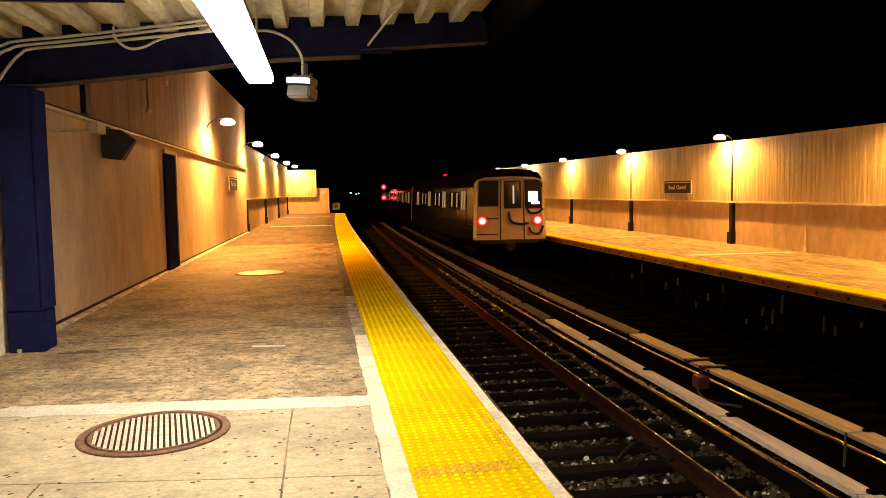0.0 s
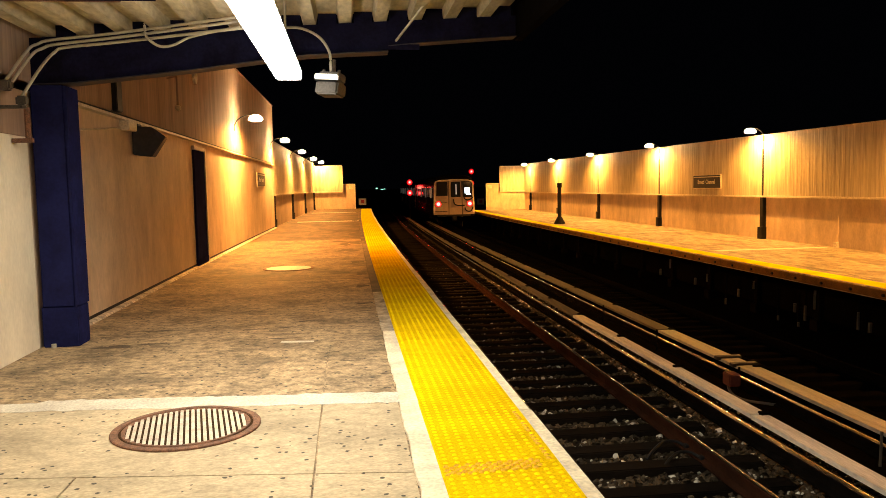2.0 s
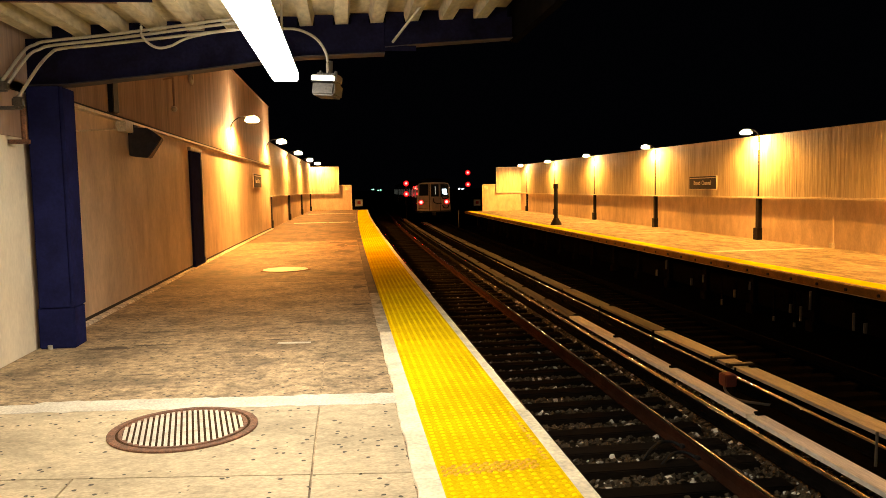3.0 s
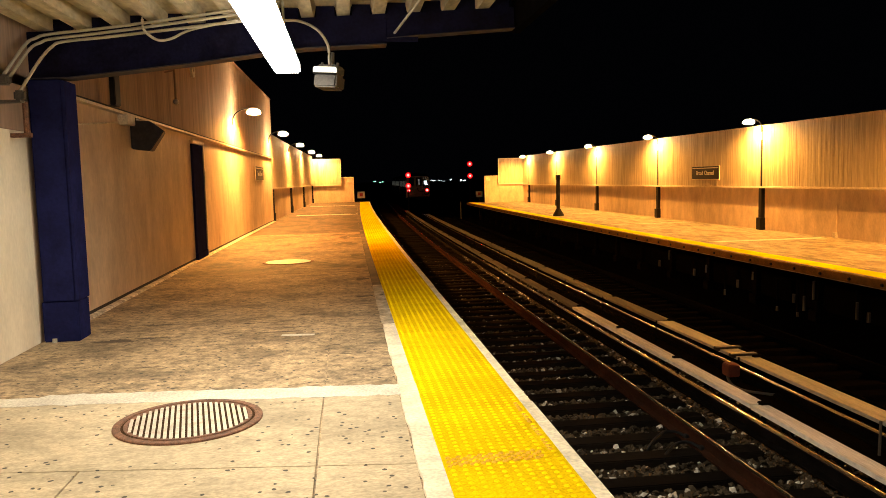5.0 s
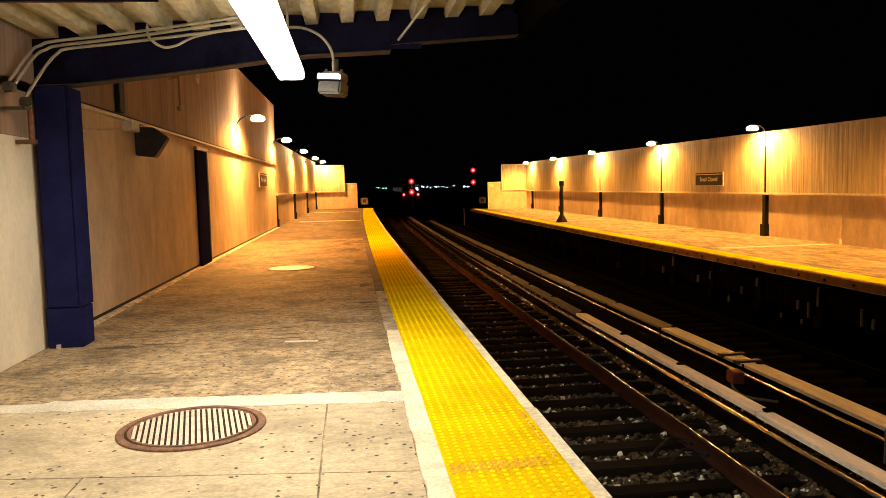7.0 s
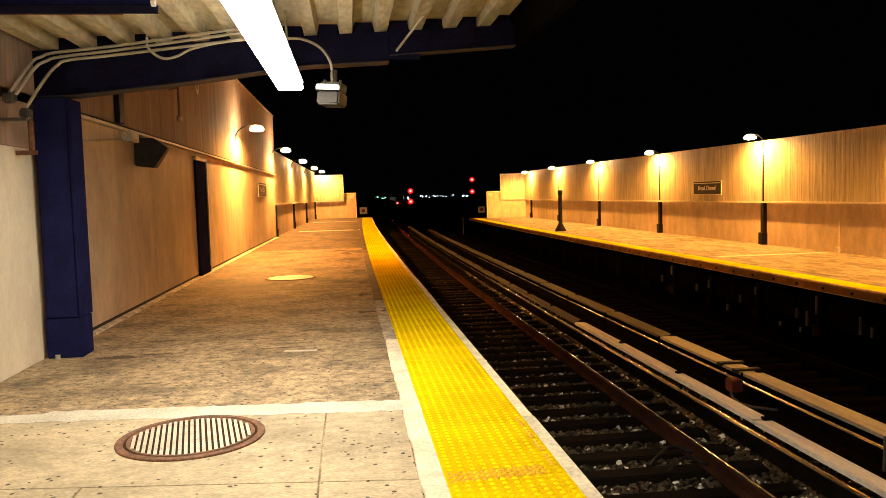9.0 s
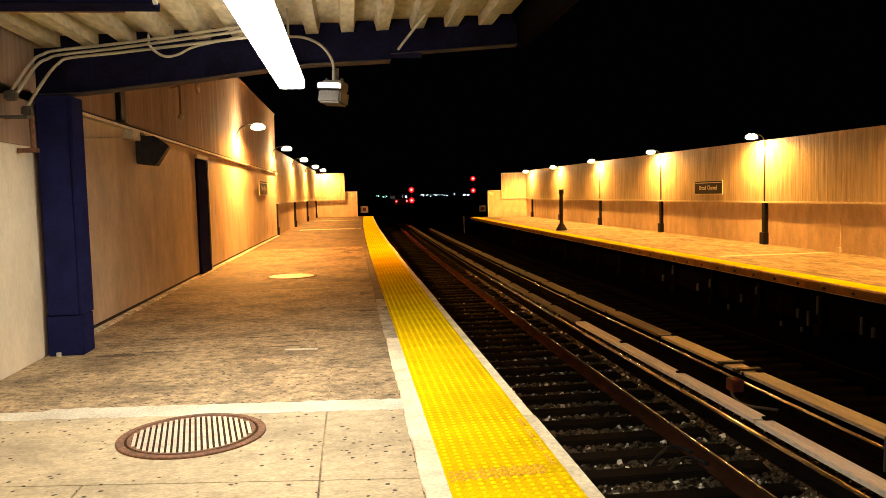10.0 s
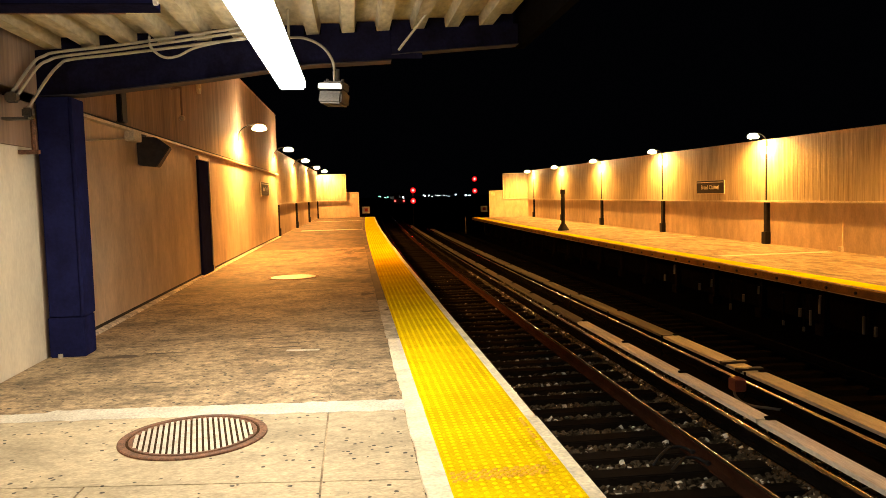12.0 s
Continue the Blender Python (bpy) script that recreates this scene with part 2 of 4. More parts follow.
GLOW_DIM = glow("dim_lit_window", (0.70, 0.72, 0.60), 0.07)
GLOW_CITY = glow("far_city_lamp", (0.85, 0.93, 1.0), 4.0)
GLOW_GREEN = glow("far_green_lamp", (0.4, 1.0, 0.7), 3.0)
GLASS = bpy.data.materials.new("dark_glass")
GLASS.use_nodes = True
_g = GLASS.node_tree.nodes["Principled BSDF"]
_g.inputs["Base Color"].default_value = (0.015, 0.016, 0.02, 1)
_g.inputs["Roughness"].default_value = 0.06


# ---------------------------------------------------------------- mesh helpers
def thing(name, label, category, group="", kind="", at=None):
    ob = new(name)
    ob.empty_display_size = 0.2
    if at is not None:
        ob.matrix_basis = at
    return tagged(ob, label, category, group, kind)


def part(name, bm, material, parent=None, label="", smooth=False):
    me = bpy.data.meshes.new(name)
    bmesh.ops.recalc_face_normals(bm, faces=bm.faces)
    bm.to_mesh(me)
    bm.free()
    if smooth:
        for p in me.polygons:
            p.use_smooth = True
    me.materials.append(material)
    ob = new(name, me)
    ob.parent = parent
    return tagged(ob, label)


def box(x0, x1, y0, y1, z0, z1, bevel=0.0, bm=None, m=None):
    own = bm is None
    bm = bm or bmesh.new()
    r = bmesh.ops.create_cube(bm, size=1.0)
    vs = r["verts"]
    for v in vs:
        v.co = Vector(((x0 + x1) / 2 + v.co.x * (x1 - x0), (y0 + y1) / 2 + v.co.y * (y1 - y0), (z0 + z1) / 2 + v.co.z * (z1 - z0)))
    if bevel:
        es = list({e for v in vs for e in v.link_edges})
        r = bmesh.ops.bevel(bm, geom=es, offset=bevel, segments=2, affect="EDGES")
        vs = list({v for f in r["faces"] for v in f.verts} | {v for v in vs if v.is_valid})
    if m is not None:
        bmesh.ops.transform(bm, matrix=m, verts=vs)
    return bm


def cyl(r0, r1, h, at=None, n=16, bm=None):
    """A cone or cylinder from z = 0 to h."""
    bm = bm or bmesh.new()
    m = (at or Matrix()) @ Matrix.Translation((0, 0, h / 2))
    bmesh.ops.create_cone(bm, cap_ends=True, segments=n, radius1=r0, radius2=r1, depth=h, matrix=m)
    return bm


def sphere(r, at, n=10, bm=None):
    bm = bm or bmesh.new()
    bmesh.ops.create_uvsphere(bm, u_segments=n, v_segments=max(5, n // 2), radius=r, matrix=at)
    return bm


def lathe(profile, n=24, at=None):
    bm = bmesh.new()
    rings = []
    for r, z in profile:
        rings.append([bm.verts.new((r * math.cos(2 * math.pi * i / n), r * math.sin(2 * math.pi * i / n), z)) for i in range(n)])
    for a, b in zip(rings, rings[1:]):
        for i in range(n):
            bm.faces.new((a[i], a[(i + 1) % n], b[(i + 1) % n], b[i]))
    bm.faces.new(rings[0][::-1])
    bm.faces.new(rings[-1])
    if at is not None:
        bmesh.ops.transform(bm, matrix=at, verts=bm.verts)
    return bm


def sweep_y(profile, y0, y1, step=3.0, bm=None, bend=True):
    """A closed outline (x, z), drawn along the station's line from y0 to y1."""
    bm = bm or bmesh.new()
    n = max(1, math.ceil((y1 - y0) / step))
    rings = []
    for k in range(n + 1):
        y = y0 + (y1 - y0) * k / n
        s = S(y) if bend else 0
        rings.append([bm.verts.new((x + s, y, z)) for x, z in profile])
    for a, b in zip(rings, rings[1:]):
        for i in range(len(profile)):
            j = (i + 1) % len(profile)
            bm.faces.new((a[i], a[j], b[j], b[i]))
    bm.faces.new(rings[0])
    bm.faces.new(rings[-1][::-1])
    return bm


def rect(x0, x1, z0, z1):
    return [(x0, z0), (x1, z0), (x1, z1), (x0, z1)]


def tube(points, r, n=8, bm=None):
    """A pipe along a line of points."""
    bm = bm or bmesh.new()
    pts = [Vector(p) for p in points]
    rings = []
    for i, p in enumerate(pts):
        d = (pts[min(i + 1, len(pts) - 1)] - pts[max(i - 1, 0)]).normalized()
        q = d.to_track_quat("Z", "Y")
        rings.append([bm.verts.new(p + q @ Vector((r * math.cos(2 * math.pi * k / n), r * math.sin(2 * math.pi * k / n), 0))) for k in range(n)])
    for a, b in zip(rings, rings[1:]):
        for k in range(n):
            bm.faces.new((a[k], a[(k + 1) % n], b[(k + 1) % n], b[k]))
    bm.faces.new(rings[0][::-1])
    bm.faces.new(rings[-1])
    return bm


def smooth_line(points, n=8):
    """A rounded line through a few points."""
    P = [Vector(p) for p in points]
    P = [2 * P[0] - P[1]] + P + [2 * P[-1] - P[-2]]
    out = []
    for i in range(1, len(P) - 2):
        for k in range(n):
            t = k / n
            a, b, c, d = P[i - 1], P[i], P[i + 1], P[i + 2]
            out.append(0.5 * ((2 * b) + (c - a) * t + (2 * a - 5 * b + 4 * c - d) * t * t + (3 * b - a - 3 * c + d) * t ** 3))
    out.append(P[-2])
    return out


def structure(name, bm, material, label, category="", smooth=False):
    return tagged(part(name, bm, material, None, label, smooth), category=category or name.split("_")[0], kind="structure")

# ---------------------------------------------------------------- ground, tracks
WALL_X, EDGE_X = -3.15, 1.22
FAR_EDGE, FAR_WALL = 9.60, 14.2
NEAR_END, FAR_END = 59.0, 64.0


def ground():
    bm = bmesh.new()
    bmesh.ops.create_grid(bm, x_segments=24, y_segments=24, size=2600, matrix=Matrix.Translation((0, 1500, -2.35)))
    structure("ground", bm, GROUND, "dark flat ground reaching to the night horizon", "ground")
    bm = bmesh.new()
    sweep_y([(0.0, -2.3), (0.0, -1.345), (4.55, -1.345), (5.0, -1.56), (5.0, -2.3)], -12, 240, 4, bm)
    structure("track_bed", bm, BALLAST, "dark crushed stone bed of the near track", "track bed")
    structure("track_bed_far", sweep_y([(5.0, -2.3), (5.0, -1.56), (5.4, -1.80), (13.0, -1.80), (13.0, -2.3)], -12, 240, 4), FAR_BED, "bed of the far track, darkness put in its black colour", "track bed")


def ballast_stones():
    """Loose stones, thickest where the bed is nearest."""
    rng = np.random.default_rng(7)
    verts, faces = [], []
    base = np.array([(1, 0, 0), (-1, 0, 0), (0, 1, 0), (0, -1, 0), (0, 0, 1), (0, 0, -1)], float)
    tri = [(0, 2, 4), (2, 1, 4), (1, 3, 4), (3, 0, 4), (2, 0, 5), (1, 2, 5), (3, 1, 5), (0, 3, 5)]
    n = 50000
    for k in range(n):
        y = 2.5 + 26 * rng.random() ** 1.5 if k % 4 else rng.uniform(-8, 2.5)
        x = 1.35 + 4.2 * rng.random()
        z = -1.34 if x < 4.55 else (-1.34 - (x - 4.55) * 0.53 if x < 5.4 else -1.795)
        if 1.5 < x < 4.07 and abs((y + 7.86 + 0.29) % 0.58 - 0.29) < 0.135 and rng.random() < 0.93:
            continue
        r = rng.uniform(0.016, 0.042)
        a = rng.uniform(0, 6.28)
        ca, sa = math.cos(a), math.sin(a)
        p = base * (r * rng.uniform(0.6, 1.3, (6, 1))) * np.array([1.2, 1, 0.75])
        q = np.stack([p[:, 0] * ca - p[:, 1] * sa + p[:, 2] * 0.3, p[:, 0] * sa + p[:, 1] * ca, p[:, 2] + p[:, 0] * 0.35], 1)
        q += (x + S(y), y, z + r * 0.35)
        o = len(verts)
        verts.extend(q.tolist())
        faces.extend([(i + o, j + o, l + o) for i, j, l in tri])
    me = bpy.data.meshes.new("ballast_stones")
    me.from_pydata(verts, [], faces)
    m = mat("ballast_stone", (0.125, 0.100, 0.074), 0.8, stain=(0.03, 0.022, 0.015), stain_scale=9, stain_amt=0.9, grain=8, grain_amt=0.5, spec=0.15)
    nt = m.node_tree
    b = nt.nodes["Principled BSDF"]
    g = nt.nodes.new("ShaderNodeNewGeometry")
    rp = nt.nodes.new("ShaderNodeValToRGB")
    els = rp.color_ramp.elements
    els[0].position, els[0].color = 0.0, (0.020, 0.0145, 0.009, 1)
    # top of the ramp gives pale stones that double as glints
    els[1].position, els[1].color = 1.0, (0.80, 0.75, 0.67, 1)
    e = els.new(0.90)
    e.color = (0.092, 0.068, 0.043, 1)
    nt.links.new(g.outputs["Random Per Island"], rp.inputs[0])
    nt.links.new(rp.outputs[0], b.inputs["Base Color"])
    me.materials.append(m)
    tagged(new("ballast_stones", me), "loose dark grey ballast stones, a few pale enough to read as glints", "ballast", kind="stuff")


def rail_bm(x, z, y0, y1):
    w, f = 0.036, 0.07
    return sweep_y([(x - f, z - 0.17), (x + f, z - 0.17), (x + f, z - 0.15), (x + 0.012, z - 0.13), (x + 0.012, z - 0.04), (x + w, z - 0.03),
                    (x + w, z - 0.005), (x - w, z - 0.005), (x - w, z - 0.03), (x - 0.012, z - 0.04), (x - 0.012, z - 0.13), (x - f, z - 0.15)], y0, y1, 2.5)


def crown(x, w, z, drop, y0, y1):
    """A rail's rounded running surface."""
    top = [(x + w * math.sin(a), z - drop * (1 - math.cos(a * 1.25))) for a in [math.radians(d) for d in range(72, -73, -12)]]
    return sweep_y(top + [(x - w * 0.9, z - 0.012), (x + w * 0.9, z - 0.012)], y0, y1, 2.5)


def running_rail(x, z, label, head=SHINE):
    t = thing("rail", label, "rail", "running rails")
    # far rails are blacked out with the far bed's colour
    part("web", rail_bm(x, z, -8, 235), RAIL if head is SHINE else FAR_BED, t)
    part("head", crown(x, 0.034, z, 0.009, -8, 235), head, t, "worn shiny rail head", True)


def third_rail(x, z, cover0, cover1, cover_z, label, ln, start, front, board):
    t = thing("third_rail", label, "third rail", "third rails")
    part("rail", rail_bm(x, z, -6, 70), PIER, t)
    part("contact_face", crown(x - 0.004, 0.044, z, 0.012, -6, 70), POLISH, t, "polished contact face", True)
    y, k = start, 0
    while y < 62:
        dz = 0.004 * math.sin(k * 2.3)
        # boards beyond 12.5 m take the copy with shade in its colour
        part("cover_board", sweep_y(rect(cover0, cover1, cover_z - 0.045 + dz, cover_z + dz), y, y + ln - 0.03, 2.1), board if y < 12.5 else COVER_SHADED, t)
        if y < 40:
            bx = part("bracket", box(cover1 - 0.085, cover1 + 0.03, y - 0.055, y + 0.03, cover_z - 0.06, cover_z + 0.024, 0.006), PIER, t, "dark steel bracket over the boards")
            bx.location.x = S(y)
            # nearest legs stay grey; the rest are blacked out as if unlit
            lg = part("support_leg", tube([(cover0 - 0.02, y - 0.02, cover_z + 0.01), (cover0 - 0.03, y - 0.02, z - 0.18)] if front else [(cover1 - 0.01, y, cover_z - 0.03), (cover1 - 0.01, y, z - 0.05), (x, y, z - 0.16)], 0.016, 6), CASE if front and y < 9 else PIER, t)
            lg.location.x = S(y)
        y += ln
        k += 1
    part("lower_lip", sweep_y(rect(cover1 - 0.02, cover1 + 0.012, cover_z - 0.078, cover_z - 0.047), -5, 62, 3), COVER_SHADED, t)


def ties():
    for cx, z, label in ((NEAR_TRACK, RAIL_Z - 0.17, "dark creosoted timber ties of the near track"), (FAR_TRACK, FAR_RAIL_Z - 0.17, "creosoted timber ties of the far track, blackened as in shade")):
        t = thing("track_ties", label, "railway ties")
        bm = box(-1.28, 1.28, -0.115, 0.115, -0.12, 0.0, 0.012)
        # far ties share the bed's shade-black colour
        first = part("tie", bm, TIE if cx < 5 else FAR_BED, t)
        for k in range(132):
            y = -7.86 + 0.58 * k
            o = first if k == 0 else new("tie", first.data)
            o.parent = t
            o.location = (cx + S(y) + 0.03 * math.sin(k * 5.1), y, z + 0.012 * math.sin(k * 3.7))
            o.rotation_euler = (0, 0, 0.015 * math.sin(k * 7.7) - slope(y))


# ---------------------------------------------------------------- near platform
SKEW = -0.13


def near_platform():
    base = structure("platform_near", sweep_y([(-3.4, -0.9), (1.05, -0.9), (1.05, -0.22), (1.20, -0.20), (1.20, -0.012), (-3.4, -0.012)], -10, 61.3, 3), DIRTY,
                     "weathered concrete station platform, stained and speckled", "platform")
    structure("platform_near_foundation", sweep_y(rect(-3.3, 0.6, -1.9, -0.902), -10, 60, 4), GROUND, "dark foundation wall under the platform", "foundation")
    # slabs between fine joints, in darker concrete the further off
    y = -4.90
    while y < 59.2:
        ln = 1.52
        cols = (-3.14, -1.52, -0.22, 0.33) if y < 4.0 else ((-3.14, -0.22, 0.33) if y < 8 else (-3.14, 0.33))
        gap = 0.006 if y < 7 else 0.002
        for xa, xb in zip(cols, cols[1:]):
            x0, x1 = xa + gap, xb - gap
            bm = bmesh.new()
            vs = []
            for zz in (-0.011, 0.0):
                for x, yy in ((x0, y + gap), (x1, y + gap), (x1, y + ln - gap), (x0, y + ln - gap)):
                    sk = SKEW if yy < 9 else SKEW * max(0, 1 - (yy - 9) / 6)
                    vs.append(bm.verts.new((x + S(yy), yy + sk * (x + 0.6), zz)))
            for f in ((4, 5, 6, 7), (0, 1, 5, 4), (1, 2, 6, 5), (2, 3, 7, 6), (3, 0, 4, 7)):
                bm.faces.new([vs[i] for i in f])
            part("slab", bm, CONCRETE if y < 4.6 else (DIRTY if y < 12 else (MID_CONCRETE if y < 23 else DARK_CONCRETE)), base)
        y += ln
    # ragged cement border beside the yellow strip, pale nearby and darker beyond
    rng = random.Random(23)
    for y0, y1, material, words in ((-10, 8.3, EDGE, "pale ragged cement border beside the yellow strip"), (8.305, 11.5, WORN_EDGE, "worn cement border beside the yellow strip"), (11.505, 61.0, DARK_CONCRETE, "dark cement border beside the yellow strip")):
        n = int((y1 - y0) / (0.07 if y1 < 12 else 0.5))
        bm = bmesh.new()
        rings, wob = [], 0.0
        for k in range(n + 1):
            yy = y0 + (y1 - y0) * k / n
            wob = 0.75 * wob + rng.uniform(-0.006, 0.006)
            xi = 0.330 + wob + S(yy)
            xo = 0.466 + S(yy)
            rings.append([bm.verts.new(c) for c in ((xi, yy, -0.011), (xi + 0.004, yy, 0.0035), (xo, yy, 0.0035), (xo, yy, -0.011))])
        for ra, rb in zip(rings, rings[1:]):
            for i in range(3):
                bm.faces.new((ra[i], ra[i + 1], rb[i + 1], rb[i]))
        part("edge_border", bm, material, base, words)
    y, k = -10.12, 0
    while y < 59.5:
        o = 0.010 if k % 3 == 1 else 0.0
        part("nosing", sweep_y([(1.142, -0.10), (1.212 + o, -0.10), (1.226 + o, -0.012), (1.214 + o, 0.005), (1.142, 0.005)], y, min(y + 3.038, 59.8), 1.6), EDGE, base, "pale concrete platform nosing")
        y += 3.05
        k += 1
    # irregular pale cement strip across the slabs
    rng = random.Random(4)
    bm = bmesh.new()
    near, far = [], []
    n = 60
    for k in range(n + 1):
        x = -3.12 + (0.48 + 3.12) * k / n
        yc = 5.77 - 0.10 * (x + 1.1)
        w = 0.145 + 0.016 * rng.uniform(-1, 1)
        near.append((x, yc - w + 0.006 * rng.uniform(-1, 1)))
        far.append((x, yc + w * (1.0 if x > -2.3 else 0.45) + 0.006 * rng.uniform(-1, 1)))
    va = [bm.verts.new((x, y, 0.003)) for x, y in near]
    vb = [bm.verts.new((x, y, 0.003)) for x, y in far]
    vc = [bm.verts.new((x, y, -0.008)) for x, y in near]
    vd = [bm.verts.new((x, y, -0.008)) for x, y in far]
    for k in range(n):
        bm.faces.new((va[k], va[k + 1], vb[k + 1], vb[k]))
        bm.faces.new((vc[k], vc[k + 1], va[k + 1], va[k]))
        bm.faces.new((vb[k], vb[k + 1], vd[k + 1], vd[k]))
    part("cement_strip", bm, PATCH, base, "pale cement strip across the platform")
    for y, w, x0, x1 in ((37.3, 0.75, -2.6, 0.33), (51.5, 0.5, -2.8, 0.33)):
        part("cement_strip", sweep_y(rect(x0, x1, -0.008, 0.004), y, y + w, 1), PATCH, base, "pale cement strip across the platform")
    rng = random.Random(19)
    for k in range(60):
        y = 19.5 + 33 * rng.random() ** 1.2
        inner = rng.random() < 0.25
        x = rng.uniform(-2.2, -0.6) if inner else 0.26 - 0.7 * rng.random() ** 2
        hx, hy = rng.uniform(0.06, 0.26) * (0.6 if inner else 1), rng.uniform(0.08, 0.30) * (1 + y / 45)
        ph = [rng.uniform(0, 6.28) for _ in range(3)]
        bm, m = bmesh.new(), 22
        vs = []
        for i in range(m):
            a = 6.2832 * i / m
            f = 1 + 0.28 * math.sin(2 * a + ph[0]) + 0.22 * math.sin(3 * a + ph[1]) + 0.14 * math.sin(7 * a + ph[2])
            px = min(x + hx * f * math.cos(a), 0.325)
            vs.append(bm.verts.new((px + S(y), y + hy * f * math.sin(a), 0.0022 + 0.00008 * k)))
        bm.faces.new(vs)
        part("grime_patch", bm, GRIME, base, "dark trodden grime on the concrete")
    streaks = ((-1.13, 8.71, 0.09, 0.025), (-0.97, 8.74, 0.06, 0.02), (-0.75, 8.76, 0.07, 0.03), (-0.80, 8.13, 0.30, 0.022), (-2.17, 8.88, 0.26, 0.025), (-2.0, 8.12, 0.22, 0.03),
               (-2.38, 8.04, 0.20, 0.08), (-0.2, 7.33, 0.12, 0.02), (-0.49, 9.14, 0.18, 0.03), (-0.03, 6.93, 0.13, 0.012), (-1.3, 8.18, 0.07, 0.015), (0.17, 10.41, 0.13, 0.07),
               (-1.75, 6.79, 0.12, 0.015), (0.28, 6.38, 0.05, 0.02), (-0.62, 8.36, 0.14, 0.02), (-2.62, 8.62, 0.10, 0.02), (0.18, 12.3, 0.10, 0.16), (0.2, 14.1, 0.09, 0.2), (0.15, 16.4, 0.14, 0.2))
    for x, y, hx, hy in streaks:
        bm = bmesh.new()
        ring = []
        for i in range(26):
            a = 6.2832 * i / 26
            f = 1 + rng.uniform(-0.22, 0.22) + 0.25 * math.sin(3 * a + 9 * x)
            ring.append(bm.verts.new((min(x + hx * f * math.cos(a), 0.325) + S(y), y + hy * f * math.sin(a), 0.0022)))
        bm.faces.new(ring)
        part("grime_patch", bm, GRIME, base, "dark trodden grime on the concrete")
    part("chipped_hole", cyl(0.035, 0.03, 0.004, pose(0.42, 10.45, 0.0005), 7), PIT, base, "black chipped hole in the border")
    part("chipped_hole", cyl(0.03, 0.02, 0.004, pose(0.435, 10.62, 0.0005), 6), PIT, base, "black chipped hole in the border")
    bm = box(-0.17, 0.17, -0.035, 0.035, -0.006, 0.004, 0.003)
    o = part("cement_strip", bm, PATCH, base, "short pale cement patch")
    o.location = (-0.55, 7.92, 0)
    o.rotation_euler = (0, 0, -0.12)


def tactile_strip(name, x0, x1, z, y0, y1, label, domes=True):
    base = structure(name, sweep_y(rect(x0, x1, z - 0.012, z + 0.002), y0, y1, 3), YELLOW, label, "tactile strip")
    if not domes:
        return
    size = 0.61
    bm = box(0, x1 - x0 - 0.006, 0.003, size - 0.003, 0.002, 0.008)
    n = 10
    for i in range(n):
        for j in range(n):
            cx, cy = (i + 0.5) * (x1 - x0 - 0.006) / n, (j + 0.5) * size / n
            m = Matrix.Translation((cx, cy, 0.0105))
            bmesh.ops.create_cone(bm, cap_ends=True, segments=6, radius1=0.018, radius2=0.011, depth=0.006, matrix=m)
    first = part("tactile_tile", bm, YELLOW, base)
    first.data.materials.append(DULL_YELLOW)
    for f in first.data.polygons:
        # the plate round the feet of the domes takes the duller yellow
        f.material_index = 1 if f.center.z < 0.0082 else 0
    k, y = 0, y0
    while y < y1 - 0.6:
        o = first if k == 0 else new("tactile_tile", first.data)
        o.parent = base
        o.location = (x0 + 0.003 + S(y), y, z)
        o.rotation_euler = (0, 0, -slope(y))
        y += size
        k += 1
    if name == "tactile_strip_near":
        bm = bmesh.new()
        spots = [(x0 + 0.03 + 0.061 * i + 0.0305 * (j % 2), 3.99 + 0.03 * j + 0.004 * i) for i in range(9) for j in range(5)]
        spots += [(x1 - 0.045 - 0.05 * j, 4.1 + 0.05 * i) for i in range(20) for j in range(1) if (i * 3) % 5]
        for cx, cy in spots:
            bmesh.ops.create_cone(bm, cap_ends=True, segments=6, radius1=0.019, radius2=0.012, depth=0.007, matrix=Matrix.Translation((cx, cy, z + 0.0122)))
        tagged(part("worn_domes", bm, WORN, base, "worn orange-brown domes"), kind="stuff")


def manhole(at, r, bars, label):
    t = thing("manhole_grate", label, "manhole grate", "platform grates", at=at)
    part("rim", lathe([(r, 0.0), (r, 0.010), (r * 0.985, 0.014), (r * 0.90, 0.014), (r * 0.89, 0.004), (r * 0.87, 0.004)], 48), RUST, t, "rusty iron rim")
    part("pit", lathe([(r * 0.90, 0.002), (r * 0.90, 0.0055)], 40), PIT, t, "dark opening under the bars")
    part("frame_ring", lathe_ring(r * 0.80, r * 0.855, 0.0056, 0.013), RUST, t)
    for k in range(bars):
        x = -0.80 * r + 1.6 * r * (k + 0.5) / bars
        h = math.sqrt(max(0.0, (0.82 * r) ** 2 - x * x))
        w = 1.6 * r / bars * 0.29
        part("bar", box(x - w, x + w, -h, h, 0.0057, 0.0145, 0.002), GRATE, t)


def lathe_ring(r0, r1, z0, z1, n=48):
    bm = bmesh.new()
    rings = [[bm.verts.new((r * math.cos(2 * math.pi * i / n), r * math.sin(2 * math.pi * i / n), z)) for i in range(n)]
             for r, z in ((r0, z0), (r0, z1), (r1, z1), (r1, z0))]
    for a in range(4):
        A, B = rings[a], rings[(a + 1) % 4]
        for i in range(n):
            bm.faces.new((A[i], A[(i + 1) % n], B[(i + 1) % n], B[i]))
    return bm


def second_manhole():
    t = thing("manhole_cover", "pale worn round manhole cover in the platform", "manhole cover", at=pose(-1.2, 15.45, 0))
    part("rim", lathe_ring(0.44, 0.50, 0.0, 0.010), RUST, t)
    part("plate", lathe([(0.44, 0.0), (0.44, 0.012), (0.40, 0.016)], 40), GRATE, t)


